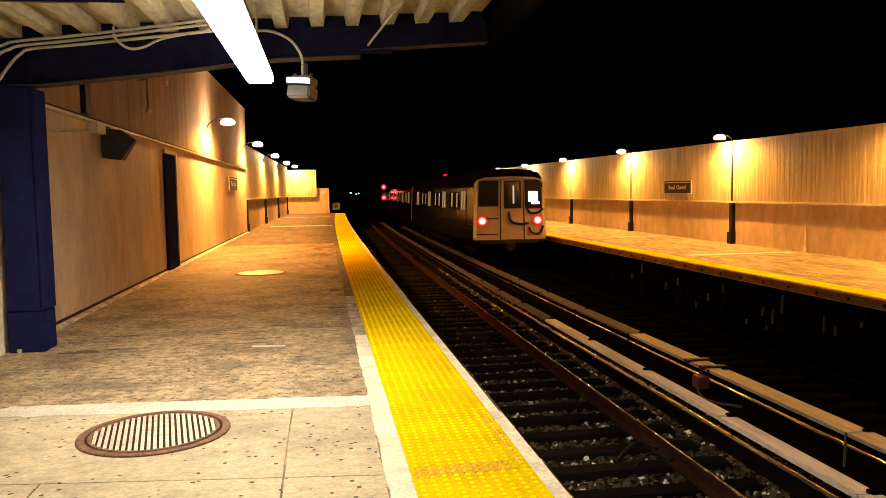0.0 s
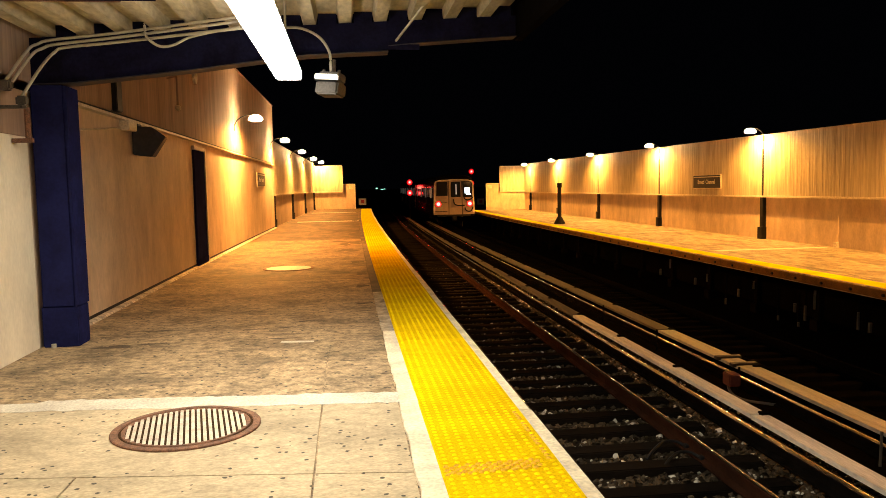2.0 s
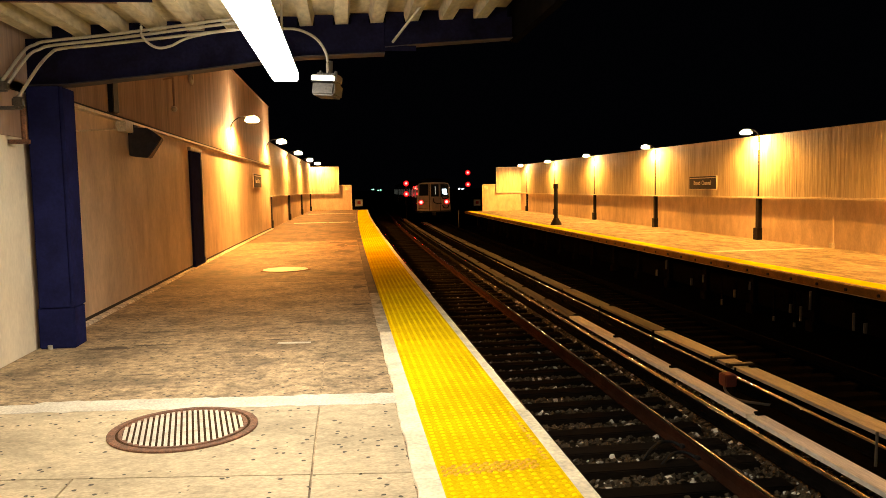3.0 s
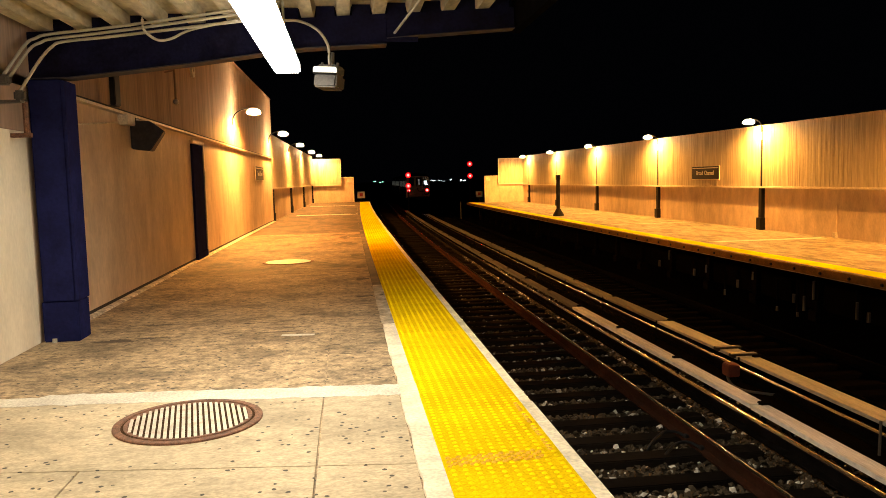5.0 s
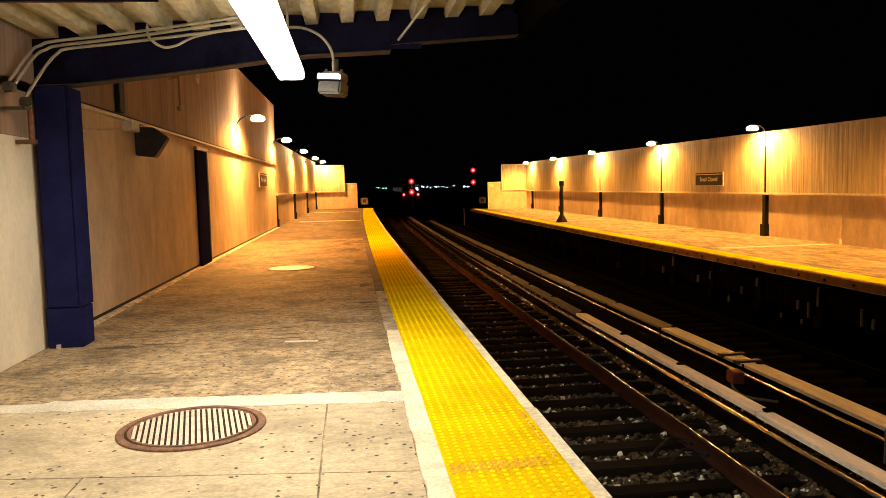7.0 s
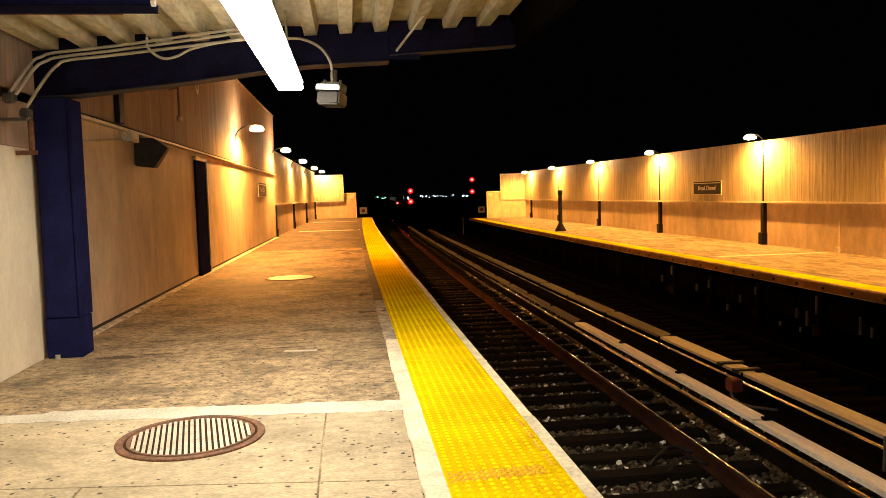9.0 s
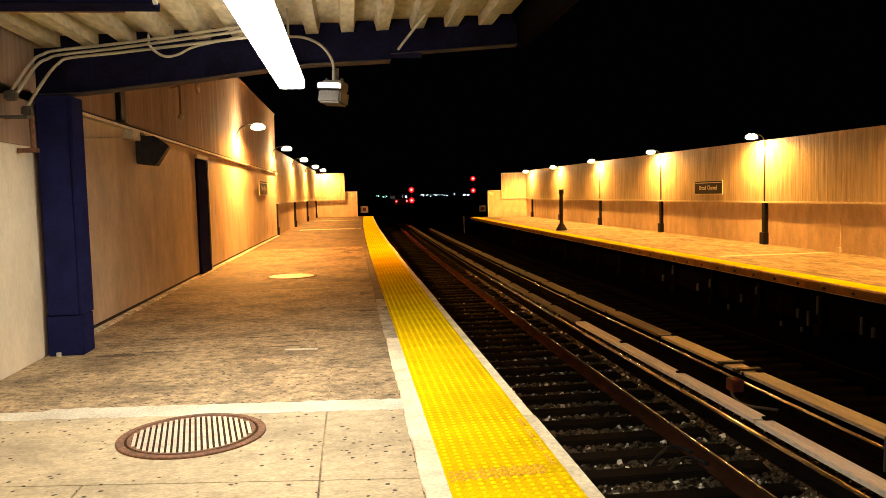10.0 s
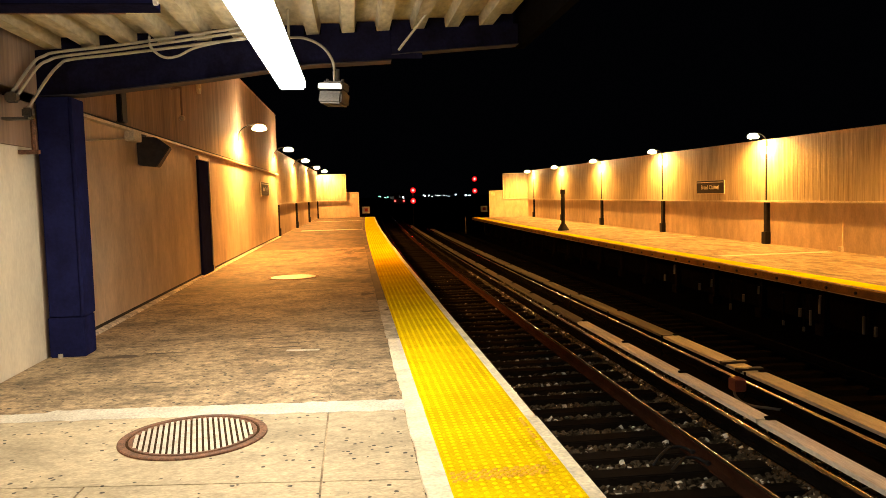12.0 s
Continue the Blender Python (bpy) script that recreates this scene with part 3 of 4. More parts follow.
def ribbed(x, side, y0, y1, z0, z1, pitch=0.21, depth=0.0042, thick=0.06, grade=0.0):
    """A sheet with upright ribs; side +1 shows them towards +x."""
    bm = bmesh.new()
    prof = []
    y, rng = y0, random.Random(int(y0 * 10) + 5)
    while y < y1 - 0.01:
        p = pitch * rng.uniform(0.6, 1.5)
        for f, d in ((0.0, 0), (0.42, 0), (0.5, 1), (0.92, 1)):
            yy = min(y + f * p, y1)
            prof.append((x + S(yy) + side * depth * d * rng.uniform(0.5, 1.2), yy))
        y += p
    prof.append((x + S(y1), y1))
    prof.append((x + S(y1) - side * thick, y1))
    prof.append((x + S(y0) - side * thick, y0))
    lo = [bm.verts.new((a, b, z0)) for a, b in prof]
    hi = [bm.verts.new((a, b, z1 + grade * (b - 25))) for a, b in prof]
    n = len(prof)
    for i in range(n):
        j = (i + 1) % n
        bm.faces.new((lo[i], lo[j], hi[j], hi[i]))
    top = sweep_y(rect(x - 0.075 if side > 0 else x - 0.03, x + 0.03 if side > 0 else x + 0.075, z1, z1 + 0.03), y0, y1, 3)
    for v in top.verts:
        v.co.z += grade * (v.co.y - 25)
    me = bpy.data.meshes.new("cap")
    top.to_mesh(me)
    top.free()
    bm.from_mesh(me)
    bpy.data.meshes.remove(me)
    return bm


def station_wall():
    w = structure("wall_station", sweep_y(rect(WALL_X - 0.25, WALL_X, -0.3, 2.58), -10, 32.6, 3), CREAM, "cream painted station building wall, grimy", "wall")
    part("kick_band", sweep_y(rect(WALL_X, WALL_X + 0.006, 0.03, 0.068), 8.6, 32.6, 3), BLACK, w, "dark grimy band at the foot of the wall")
    part("base_curb", sweep_y([(WALL_X, 0), (WALL_X + 0.09, 0), (WALL_X + 0.075, 0.022), (WALL_X, 0.03)], 8.6, 32.6, 3), CURB, w, "pale cement curb along the foot of the wall")
    part("trim_ledge", sweep_y(rect(WALL_X - 0.2, WALL_X + 0.085, 2.584, 2.618), 8.5, 32.6, 3), WHITE, w, "white ledge along the wall")
    # black strip drawn in for the shadow along the ledge
    part("shadow_line", sweep_y(rect(WALL_X - 0.2, WALL_X + 0.03, 2.62, 2.658), 8.5, 32.6, 3), BLACK, w, "black strip for the shadow line above the ledge")
    part("pale_dado", sweep_y(rect(WALL_X + 0.001, WALL_X + 0.012, 0.002, 2.125), -10, 8.15, 3), PALE, w, "pale lower wall under the canopy, made paler for the tube light")
    part("upper_panel", sweep_y(rect(WALL_X + 0.001, WALL_X + 0.02, 2.13, 2.575), -10, 8.15, 3), BROWN, w, "brown panel above the pale lower wall")
    # upper storey of the building, and the lower screen beyond it
    structure("wall_upper", ribbed(WALL_X + 0.05, 1, -10, 32.55, 2.66, 5.0, 0.4, 0.004, 0.3), BROWN, "dark brown ribbed upper wall of the station building", "wall")
    # dark blue door, built as a shallow block with pale jamb and lintel
    p = thing("blue_door", "dark blue door with pale jamb and lintel in the cream wall", "post")
    part("shaft", box(WALL_X, WALL_X + 0.05, 16.35, 17.45, 0.0, 2.42, 0.01), BLUE, p)
    part("jamb", box(WALL_X, WALL_X + 0.07, 17.455, 17.58, 0.0, 2.5, 0.008), WHITE, p, "white jamb strip")
    part("lintel", box(WALL_X, WALL_X + 0.07, 16.3, 17.45, 2.425, 2.5, 0.008), WHITE, p)
    part("foot", box(WALL_X, WALL_X + 0.07, 16.33, 17.45, 0.0, 0.16, 0.01), BLUE, p)


def windscreen_near():
    low = structure("wall_windscreen_low", sweep_y(rect(WALL_X - 0.25, WALL_X - 0.06, -0.2, 1.338), 32.6, 60.9, 3), CREAM, "low cream concrete wall under the wind screen", "wall")
    up = structure("wall_windscreen", sweep_y(rect(WALL_X - 0.10, WALL_X - 0.05, 1.40, 3.5), 32.62, 60.4, 3), CREAM, "cream ribbed wind screen panels on posts", "wall")
    for y0, y1 in ((32.65, 41.9), (42.0, 51.2), (51.3, 60.35)):
        part("panel", ribbed(WALL_X, 1, y0, y1, 1.40, 3.58), PANEL, up)
    part("ledge", sweep_y(rect(WALL_X - 0.11, WALL_X + 0.07, 1.34, 1.40), 32.62, 60.4, 3), WHITE, up, "white ledge under the panels")
    for k, y in enumerate((32.75, 41.95, 51.25, 60.2)):
        p = thing("screen_post", "dark steel post of the wind screen", "post", "wind screen posts", at=pose(WALL_X + S(y), y, 0))
        part("shaft", box(-0.06, 0.05, -0.09, 0.09, 0.0, 1.34, 0.01), BLACK, p)
        part("shoe", box(-0.06, 0.08, -0.12, 0.12, 0.0, 0.35, 0.01), BLACK, p)


def end_barrier(x0, x1, x2, y, z0, zl, zm, zt, name):
    """Tall panel from x0 to x1, low panel from x0 to x2."""
    w = structure(name, box(min(x0, x2), max(x0, x2), y - 0.05, y + 0.05, z0, zl), CREAM, "low cream panel closing the platform's end", "barrier")
    part("tall_panel", box(min(x0, x1), max(x0, x1), y - 0.16, y - 0.06, zm, zt), PANEL, w, "tall cream panel above the low one")
    a, b = min(x0, x1), max(x0, x1)
    part("panel_frame", box(a, b, y - 0.19, y - 0.161, zm - 0.04, zm + 0.05), WHITE, w)
    part("panel_frame", box(a, b, y - 0.19, y - 0.161, zt - 0.06, zt), WHITE, w)
    s = x1 - 0.03 if x1 > x0 else x1
    part("panel_frame", box(s, s + 0.05, y - 0.19, y - 0.161, zm + 0.05, zt - 0.06), WHITE, w)
    s = x2 - 0.05 if x2 > x0 else x2
    part("panel_frame", box(s, s + 0.06, y - 0.08, y - 0.051, z0, zl), WHITE, w)
    part("panel_frame", box(min(x0, x2), max(x0, x2), y - 0.08, y - 0.051, zl - 0.06, zl), WHITE, w)
    part("notice", box((x2 if x2 < x0 else x2 - 0.62) + 0.12, (x2 if x2 < x0 else x2 - 0.62) + 0.5, y - 0.10, y - 0.081, zl - 0.42, zl - 0.12), WHITE, w, "small faded notice")


def end_sign(x, y, z, ground_z):
    t = thing("end_sign", "small white square sign with a red mark on a post", "sign", "track signs", at=pose(x, y, 0))
    part("post", cyl(0.03, 0.03, z - ground_z, pose(0, 0.04, ground_z), 8), BLACK, t)
    part("plate", box(-0.30, 0.30, -0.01, 0.01, z - 0.27, z + 0.27, 0.005), SIGNWHITE, t)
    part("red_mark", box(-0.12, 0.14, -0.02, -0.0105, z - 0.12, z + 0.14, 0.004), SIGNRED, t)


# ---------------------------------------------------------------- second platform
def far_platform():
    z = FAR_Z
    base = structure("platform_far", sweep_y([(FAR_EDGE + 0.7, z - 0.22), (FAR_WALL + 0.3, z - 0.22), (FAR_WALL + 0.3, z), (FAR_EDGE + 0.02, z), (FAR_EDGE + 0.02, z - 0.20)], -10, 65.5, 3),
                     FAR_FLOOR, "worn concrete platform across the tracks", "platform")
    tactile_strip("tactile_strip_far", FAR_EDGE + 0.10, FAR_EDGE + 0.56, z + 0.004, -10, 65.4, "yellow tactile warning strip along the far platform's edge", False)
    part("rubbing_board", sweep_y(rect(FAR_EDGE - 0.05, FAR_EDGE + 0.018, z - 0.165, z - 0.012), -10, 65.4, 3), BOARD, base, "ochre timber rubbing board bolted along the edge")
    bolt = None
    for k in range(60):
        y = 9.0 + 0.92 * k
        if bolt is None:
            bm = cyl(0.035, 0.03, 0.03, Matrix.Rotation(-math.pi / 2, 4, "Y"), 8)
            bolt = part("bolt", bm, BLACK, base)
            o = bolt
        else:
            o = new("bolt", bolt.data)
            o.parent = base
        o.location = (FAR_EDGE - 0.05 + S(y), y, z - 0.10)
    for y, w in ((21.0, 0.35), (30.2, 0.12), (40.0, 0.2), (12.0, 0.3)):
        part("cement_strip", sweep_y(rect(FAR_EDGE + 1.0, FAR_WALL - 0.2, z - 0.01, z + 0.004), y, y + w, 1), PATCH, base, "pale cement strip across the platform")
    # shade under the platform is in this wall's black colour
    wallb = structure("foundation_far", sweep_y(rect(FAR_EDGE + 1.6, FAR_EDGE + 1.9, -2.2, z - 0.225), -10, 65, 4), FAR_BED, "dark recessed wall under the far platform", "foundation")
    for k in range(22):
        y = 8.0 + 2.6 * k
        p = thing("platform_pier", "concrete pier under the far platform, shade put in its black", "pier", "platform piers", at=pose(FAR_EDGE + 0.75 + S(y), y, 0))
        # shade under the platform is in the pier's colour
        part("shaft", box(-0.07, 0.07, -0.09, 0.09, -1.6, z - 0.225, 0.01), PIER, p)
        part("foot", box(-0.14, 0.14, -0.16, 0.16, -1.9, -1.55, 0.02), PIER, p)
        if y < 26:
            part("cable_hanger", tube([(-0.11, 0.0, z - 0.45 - 0.1 * (k % 3)), (-0.11, 0.02, z - 0.75 - 0.12 * (k % 2))], 0.03, 6), CASE, p, "grey cable hanger")
            part("conduit_stub", tube([(-0.12, 0.75, z - 0.85), (-0.12, 0.76, z - 1.05)], 0.04, 6), CASE, p, "grey conduit stub")


def platform_pipes():
    """Short pale pipe ends under the far platform, near-black pipe above them."""
    for y, z, h in ((19.8, -1.90, 0.26), (17.2, -1.93, 0.24), (16.1, -1.62, 0.34), (16.35, -2.00, 0.30), (14.27, -1.50, 0.36)):
        t = thing("drain_pipe", "short pale drain pipe under the far platform", "pipe", "drain pipes", at=pose(10.2 + S(y), y, z))
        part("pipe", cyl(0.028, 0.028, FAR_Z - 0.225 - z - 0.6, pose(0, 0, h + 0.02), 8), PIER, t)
        part("pipe_end", cyl(0.030, 0.028, h, None, 10), CASE, t, "pale pipe end")


def windscreen_far():
    z = FAR_Z
    X = FAR_WALL
    low = structure("wall_far_low", sweep_y(rect(X + 0.07, X + 0.3, z - 0.2, z + 1.438), -10, 65.4, 3), CREAM, "low cream concrete wall on the far platform", "wall")
    up = structure("wall_far_screen", sweep_y(rect(X + 0.065, X + 0.1, z + 1.5, z + 3.3), -10, 65.4, 3), CREAM, "cream ribbed wind screen panels of the far platform", "wall")
    posts = [25.05 + BAY * k for k in range(-3, 5)]
    for a, b in zip(posts, posts[1:]):
        part("panel", ribbed(X, -1, a + 0.04, b - 0.04, z + 1.50, z + 3.56, grade=0.006), PANEL, up)
    part("panel", ribbed(X, -1, posts[-1] + 0.04, 65.3, z + 1.50, z + 3.56, grade=0.006), PANEL, up)
    part("ledge", sweep_y(rect(X - 0.056, X + 0.07, z + 1.44, z + 1.50), -10, 65.4, 3), WHITE, up, "white ledge under the panels")
    part("joint_cover", box(X + 0.045, X + 0.068, 20.95, 21.02, z + 0.01, z + 1.0, 0.004), CREAM, low, "cream joint cover on the low wall").location.x = S(21)
    part("joint_foot", box(X - 0.02, X + 0.068, 20.9, 21.07, z + 0.005, z + 0.16, 0.01), WHITE, low, "pale foot of the joint cover").location.x = S(21)
    for y in posts:
        p = thing("screen_post", "dark steel post of the far wind screen", "post", "wind screen posts", at=pose(X + S(y), y, z))
        part("shaft", box(-0.06, 0.07, -0.10, 0.10, 0.0, 1.44, 0.01), BLACK, p)
        part("shoe", box(-0.12, 0.07, -0.14, 0.14, 0.0, 0.42, 0.01), BLACK, p)
        part("upper_strip", box(-0.03, 0.0, -0.035, 0.035, 1.5, 3.1, 0.005), BLACK, p)


# ---------------------------------------------------------------- lamps
def wall_lamp(x, y, z, wall_x, label, bulb):
    """A shaded lamp on an arm from the wall."""
    t = thing("wall_lamp", label, "lamp", "sodium wall lamps", at=pose(x + S(y), y, z))
    d = wall_x - x
    part("arm", tube(smooth_line([(d, 0, -0.22), (d * 0.85, 0, -0.05), (d * 0.5, 0, 0.07), (0, 0, 0.085)], 6), 0.016, 8), BLACK, t, "bent steel arm")
    part("bracket_plate", box(d - 0.02, d + 0.02, -0.06, 0.06, -0.35, -0.15, 0.005), BLACK, t)
    part("shade", lathe_ring_open([(0.02, 0.088), (0.08, 0.075), (0.145, 0.038), (0.182, -0.015), (0.188, -0.040)], 28), SHADE, t, "wide flat enamel shade")
    part("bulb", lathe([(0.02, 0.045), (0.042, 0.035), (0.05, 0.01), (0.04, -0.025), (0.01, -0.035)], 14), bulb, t, "glowing sodium bulb", True)
    part("glass_bowl", lathe([(0.09, 0.080), (0.152, 0.042), (0.192, -0.01), (0.19, -0.045), (0.14, -0.075), (0.05, -0.09)], 20), BOWL, t, "glowing glass bowl", True)


def lathe_ring_open(profile, n):
    bm = bmesh.new()
    prof = profile + [(r - 0.012, z - 0.012) for r, z in reversed(profile)]
    rings = [[bm.verts.new((r * math.cos(2 * math.pi * i / n), r * math.sin(2 * math.pi * i / n), z)) for i in range(n)] for r, z in prof]
    for a in range(len(rings)):
        A, B = rings[a], rings[(a + 1) % len(rings)]
        for i in range(n):
            bm.faces.new((A[i], A[(i + 1) % n], B[(i + 1) % n], B[i]))
    return bm


def tube_light(y0, y1, x, z):
    t = thing("fluorescent_light", "long white fluorescent fixture hung under the canopy", "light fixture", "canopy lights", at=pose(x, 0, z))
    part("diffuser", box(-0.125, 0.125, y0 + 0.02, y1 - 0.02, -0.05, 0.05, 0.015), GLOW_TUBE, t, "glowing white diffuser")
    part("housing", box(-0.10, 0.10, y0, y1, 0.051, 0.10, 0.01), WHITE, t)
    for y in (y0 + 0.3, y1 - 0.3):
        part("hanger", cyl(0.012, 0.012, 0.60, pose(0, y, 0.085), 8), CONDUIT, t)
    area_light("fluorescent_glow", pose(x, (y0 + y1) / 2, z - 0.06), TUBE_POWER, TUBE, 0.24, y1 - y0 - 0.1)


# ---------------------------------------------------------------- canopy
BEAM_Y = 8.17


def deck_z(x):
    return 3.275 + 0.052 * x


RIB, DEEP = 0.37, 0.115


def canopy():
    # deck of deep flutes between narrow ribs
    bm = bmesh.new()
    prof = []
    x = 0.03 - 9 * RIB
    while x < 1.86:
        for f, d in ((-0.062, 0), (0.062, 0), (0.085, DEEP), (RIB - 0.085, DEEP)):
            xx = min(x + f, 1.86)
            prof.append((xx, deck_z(xx) + d))
        x += RIB
    prof += [(1.862, deck_z(1.86) + 0.19), (-3.4, deck_z(-3.4) + 0.19)]
    sweep_y(prof, -9, 8.35, 20, bm, False)
    structure("ceiling_canopy", bm, DECK, "cream painted corrugated steel canopy deck", "canopy")
    # end beam on its column: a deep stem, then a thinner outer arm
    f = thing("canopy_frame", "dark blue steel cantilever frame carrying the canopy", "canopy frame")

    def arm(xs, bot, y0, y1, tops=None):
        bm = bmesh.new()
        tops = tops or [deck_z(x) - 0.004 for x in xs]
        ring = list(zip(xs, bot)) + list(zip(reversed(xs), reversed(tops)))
        va = [bm.verts.new((x, y0, z)) for x, z in ring]
        vb = [bm.verts.new((x, y1, z)) for x, z in ring]
        n = len(ring)
        bm.faces.new(va)
        bm.faces.new(vb[::-1])
        for i in range(n):
            bm.faces.new((va[i], vb[i], vb[(i + 1) % n], va[(i + 1) % n]))
        return bm

    xs, bot = (-3.12, -2.7, -1.49, -0.79, -0.37, 0.47), (2.655, 2.665, 2.80, 2.895, 2.944, 2.985)
    part("beam", arm(xs, bot, BEAM_Y + 0.06, BEAM_Y + 0.16), DIM_BLUE, f)
    part("beam_flange", arm(xs, [b - 0.012 for b in bot], BEAM_Y, BEAM_Y + 0.22, [b - 0.001 for b in bot]), EDGE_BLUE, f, "lower flange, its lit edge put in a lighter colour")
    xs, bot = (0.475, 0.777, 1.84), (3.045, 3.072, 3.150)
    part("outer_arm", arm(xs, bot, BEAM_Y + 0.06, BEAM_Y + 0.16), DIM_BLUE, f, "thinner outer arm of the beam")
    part("outer_flange", arm(xs, [b - 0.009 for b in bot], BEAM_Y + 0.02, BEAM_Y + 0.20, [b - 0.001 for b in bot]), EDGE_BLUE, f, "lower flange, its lit edge put in a lighter colour")
    part("splice_plate", box(0.38, 0.80, BEAM_Y + 0.035, BEAM_Y + 0.058, 3.00, 3.055, 0.004), DIM_BLUE, f)
    # sheet closers between the ribs, above the beam
    x = 0.03 - 8 * RIB
    while x < 1.7:
        part("flute_closer", box(x + 0.09, x + RIB - 0.09, BEAM_Y + 0.065, BEAM_Y + 0.075, deck_z(x) - 0.006, deck_z(x) + DEEP - 0.002), DIM_BLUE, f)
        x += RIB
    part("column", box(-3.10, -2.78, BEAM_Y, BEAM_Y + 0.30, 0.0, 2.64, 0.012), BLUE, f)
    part("column_cover", box(-3.11, -2.755, BEAM_Y - 0.012, BEAM_Y + 0.32, 0.0, 0.42, 0.012), BLUE, f, "navy steel guard round the column's foot")
    part("column_flange", box(-2.78, -2.75, BEAM_Y - 0.006, BEAM_Y + 0.33, 0.42, 2.63, 0.004), BLUE, f)
    part("base_bolt", cyl(0.025, 0.025, 0.04, pose(-3.0, BEAM_Y - 0.03, 0.0), 8), CONDUIT, f)
    # edge channel
    bm = bmesh.new()
    sweep_y([(1.865, deck_z(1.86) - 0.235), (1.95, deck_z(1.86) - 0.235), (1.95, deck_z(1.86) + 0.20), (1.865, deck_z(1.86) + 0.20)], -9, 8.45, 20, bm, False)
    tagged(part("canopy_fascia", bm, PIER, None, "dark steel edge channel along the canopy"), category="fascia", kind="structure")
    # inner cross member close by
    c = thing("cross_beam", "dark blue cross beam under the canopy deck", "beam")
    part("beam", box(-3.14, -1.47, 6.28, 6.52, 3.09, 3.145, 0.005), BLUE, c)
    part("lower_flange", box(-3.14, -1.47, 6.25, 6.515, 3.075, 3.088), DIM_BLUE, c)
    part("flange_edge", box(-3.14, -1.75, 6.517, 6.55, 3.072, 3.089), RUST, c, "rusty edge of the flange")
    part("end_cap", cyl(0.035, 0.035, 0.03, pose(-1.47, 6.3, 3.115, 0, 90, 0), 10), SIGNWHITE, c, "white end cap")


def conduits():
    t = thing("conduit_run", "painted electrical conduits along the canopy beam", "conduit")
    y = BEAM_Y - 0.05
    runs = ([(-3.036, 7.50, 2.60), (-2.99, 7.90, 2.93), (-2.95, 8.06, 3.02), (-2.82, 8.09, 3.066), (-2.17, 8.00, 3.119), (-0.97, 7.60, 3.192)],
            [(-3.00, 7.50, 2.56), (-2.95, 7.88, 2.88), (-2.90, 8.05, 2.978), (-2.78, 8.09, 3.024), (-2.17, 8.00, 3.076), (-0.97, 7.60, 3.152)],
            [(-2.948, 7.60, 2.46), (-2.87, 7.90, 2.78), (-2.80, 8.05, 2.936), (-2.70, 8.09, 2.993), (-2.17, 8.00, 3.030), (-0.89, 7.60, 3.096)])
    for pts in runs:
        part("conduit", tube(smooth_line(pts, 5), 0.015, 8), CONDUIT, t, smooth=True)
    part("junction_box", box(-3.08, -2.98, 7.42, 7.52, 2.50, 2.59, 0.015), CASE, t)
    part("junction_box", box(-2.98, -2.89, 7.52, 7.62, 2.37, 2.46, 0.015), CASE, t)
    part("mounting_plate", box(WALL_X + 0.02, -2.9, 7.46, 7.56, 2.345, 2.368), CASE, t)
    part("riser", tube([(-2.99, 7.80, 2.38), (-2.99, 7.80, 2.06)], 0.028, 8), RUST, t, "rusty riser pipe")
    part("riser_clip", box(WALL_X + 0.02, -2.95, 7.77, 7.83, 2.05, 2.09), RUST, t)
    part("loop_cable", tube(smooth_line([(-1.89, 7.85, 3.18), (-1.88, 7.85, 3.06), (-1.765, 7.85, 2.965), (-1.63, 7.85, 2.975), (-1.43, 7.80, 3.05), (-0.97, 7.60, 3.10)], 6), 0.013, 8), CONDUIT, t, "drooping grey cable", True)
    b = thing("deck_brace", "pale steel brace under the canopy deck", "brace")
    part("rod", tube([(0.55, BEAM_Y - 0.02, 3.08), (0.80, BEAM_Y - 0.55, 3.33)], 0.013, 8), CONDUIT, b)


def floodlight():
    t = thing("emergency_light", "small square metal floodlight hung from a curved conduit", "floodlight", at=pose(-0.135, BEAM_Y - 0.12, 2.655, -6, 5, -24))
    part("case", box(-0.125, 0.125, -0.09, 0.13, -0.15, -0.012, 0.018), CASE, t)
    part("top_case", box(-0.115, 0.115, -0.06, 0.12, -0.010, 0.085, 0.014), CASE, t)
    part("lens", box(-0.13, 0.115, -0.118, -0.062, -0.008, 0.048, 0.008), glow("flood_lens", (1.0, 0.95, 0.80), 1.1), t, "pale glass lens")
    part("lens_gasket", box(-0.132, 0.118, -0.112, -0.06, -0.022, -0.0085, 0.004), RUBBER, t)
    for x in (-0.085, 0.085):
        part("clamp_screw", cyl(0.018, 0.014, 0.03, pose(x, 0.0, 0.084), 10), CASE, t)
    part("neck", cyl(0.034, 0.022, 0.14, pose(0.0, 0.03, 0.084), 12), CASE, t)
    c = thing("flood_conduit", "curved grey conduit feeding the floodlight", "conduit")
    part("pipe", tube(smooth_line([(-0.62, BEAM_Y - 0.06, 3.20), (-0.42, BEAM_Y - 0.08, 3.19), (-0.24, BEAM_Y - 0.1, 3.10), (-0.14, BEAM_Y - 0.11, 2.95), (-0.13, BEAM_Y - 0.11, 2.80), (-0.13, BEAM_Y - 0.09, 2.70)], 6), 0.014, 8), CONDUIT, c, smooth=True)


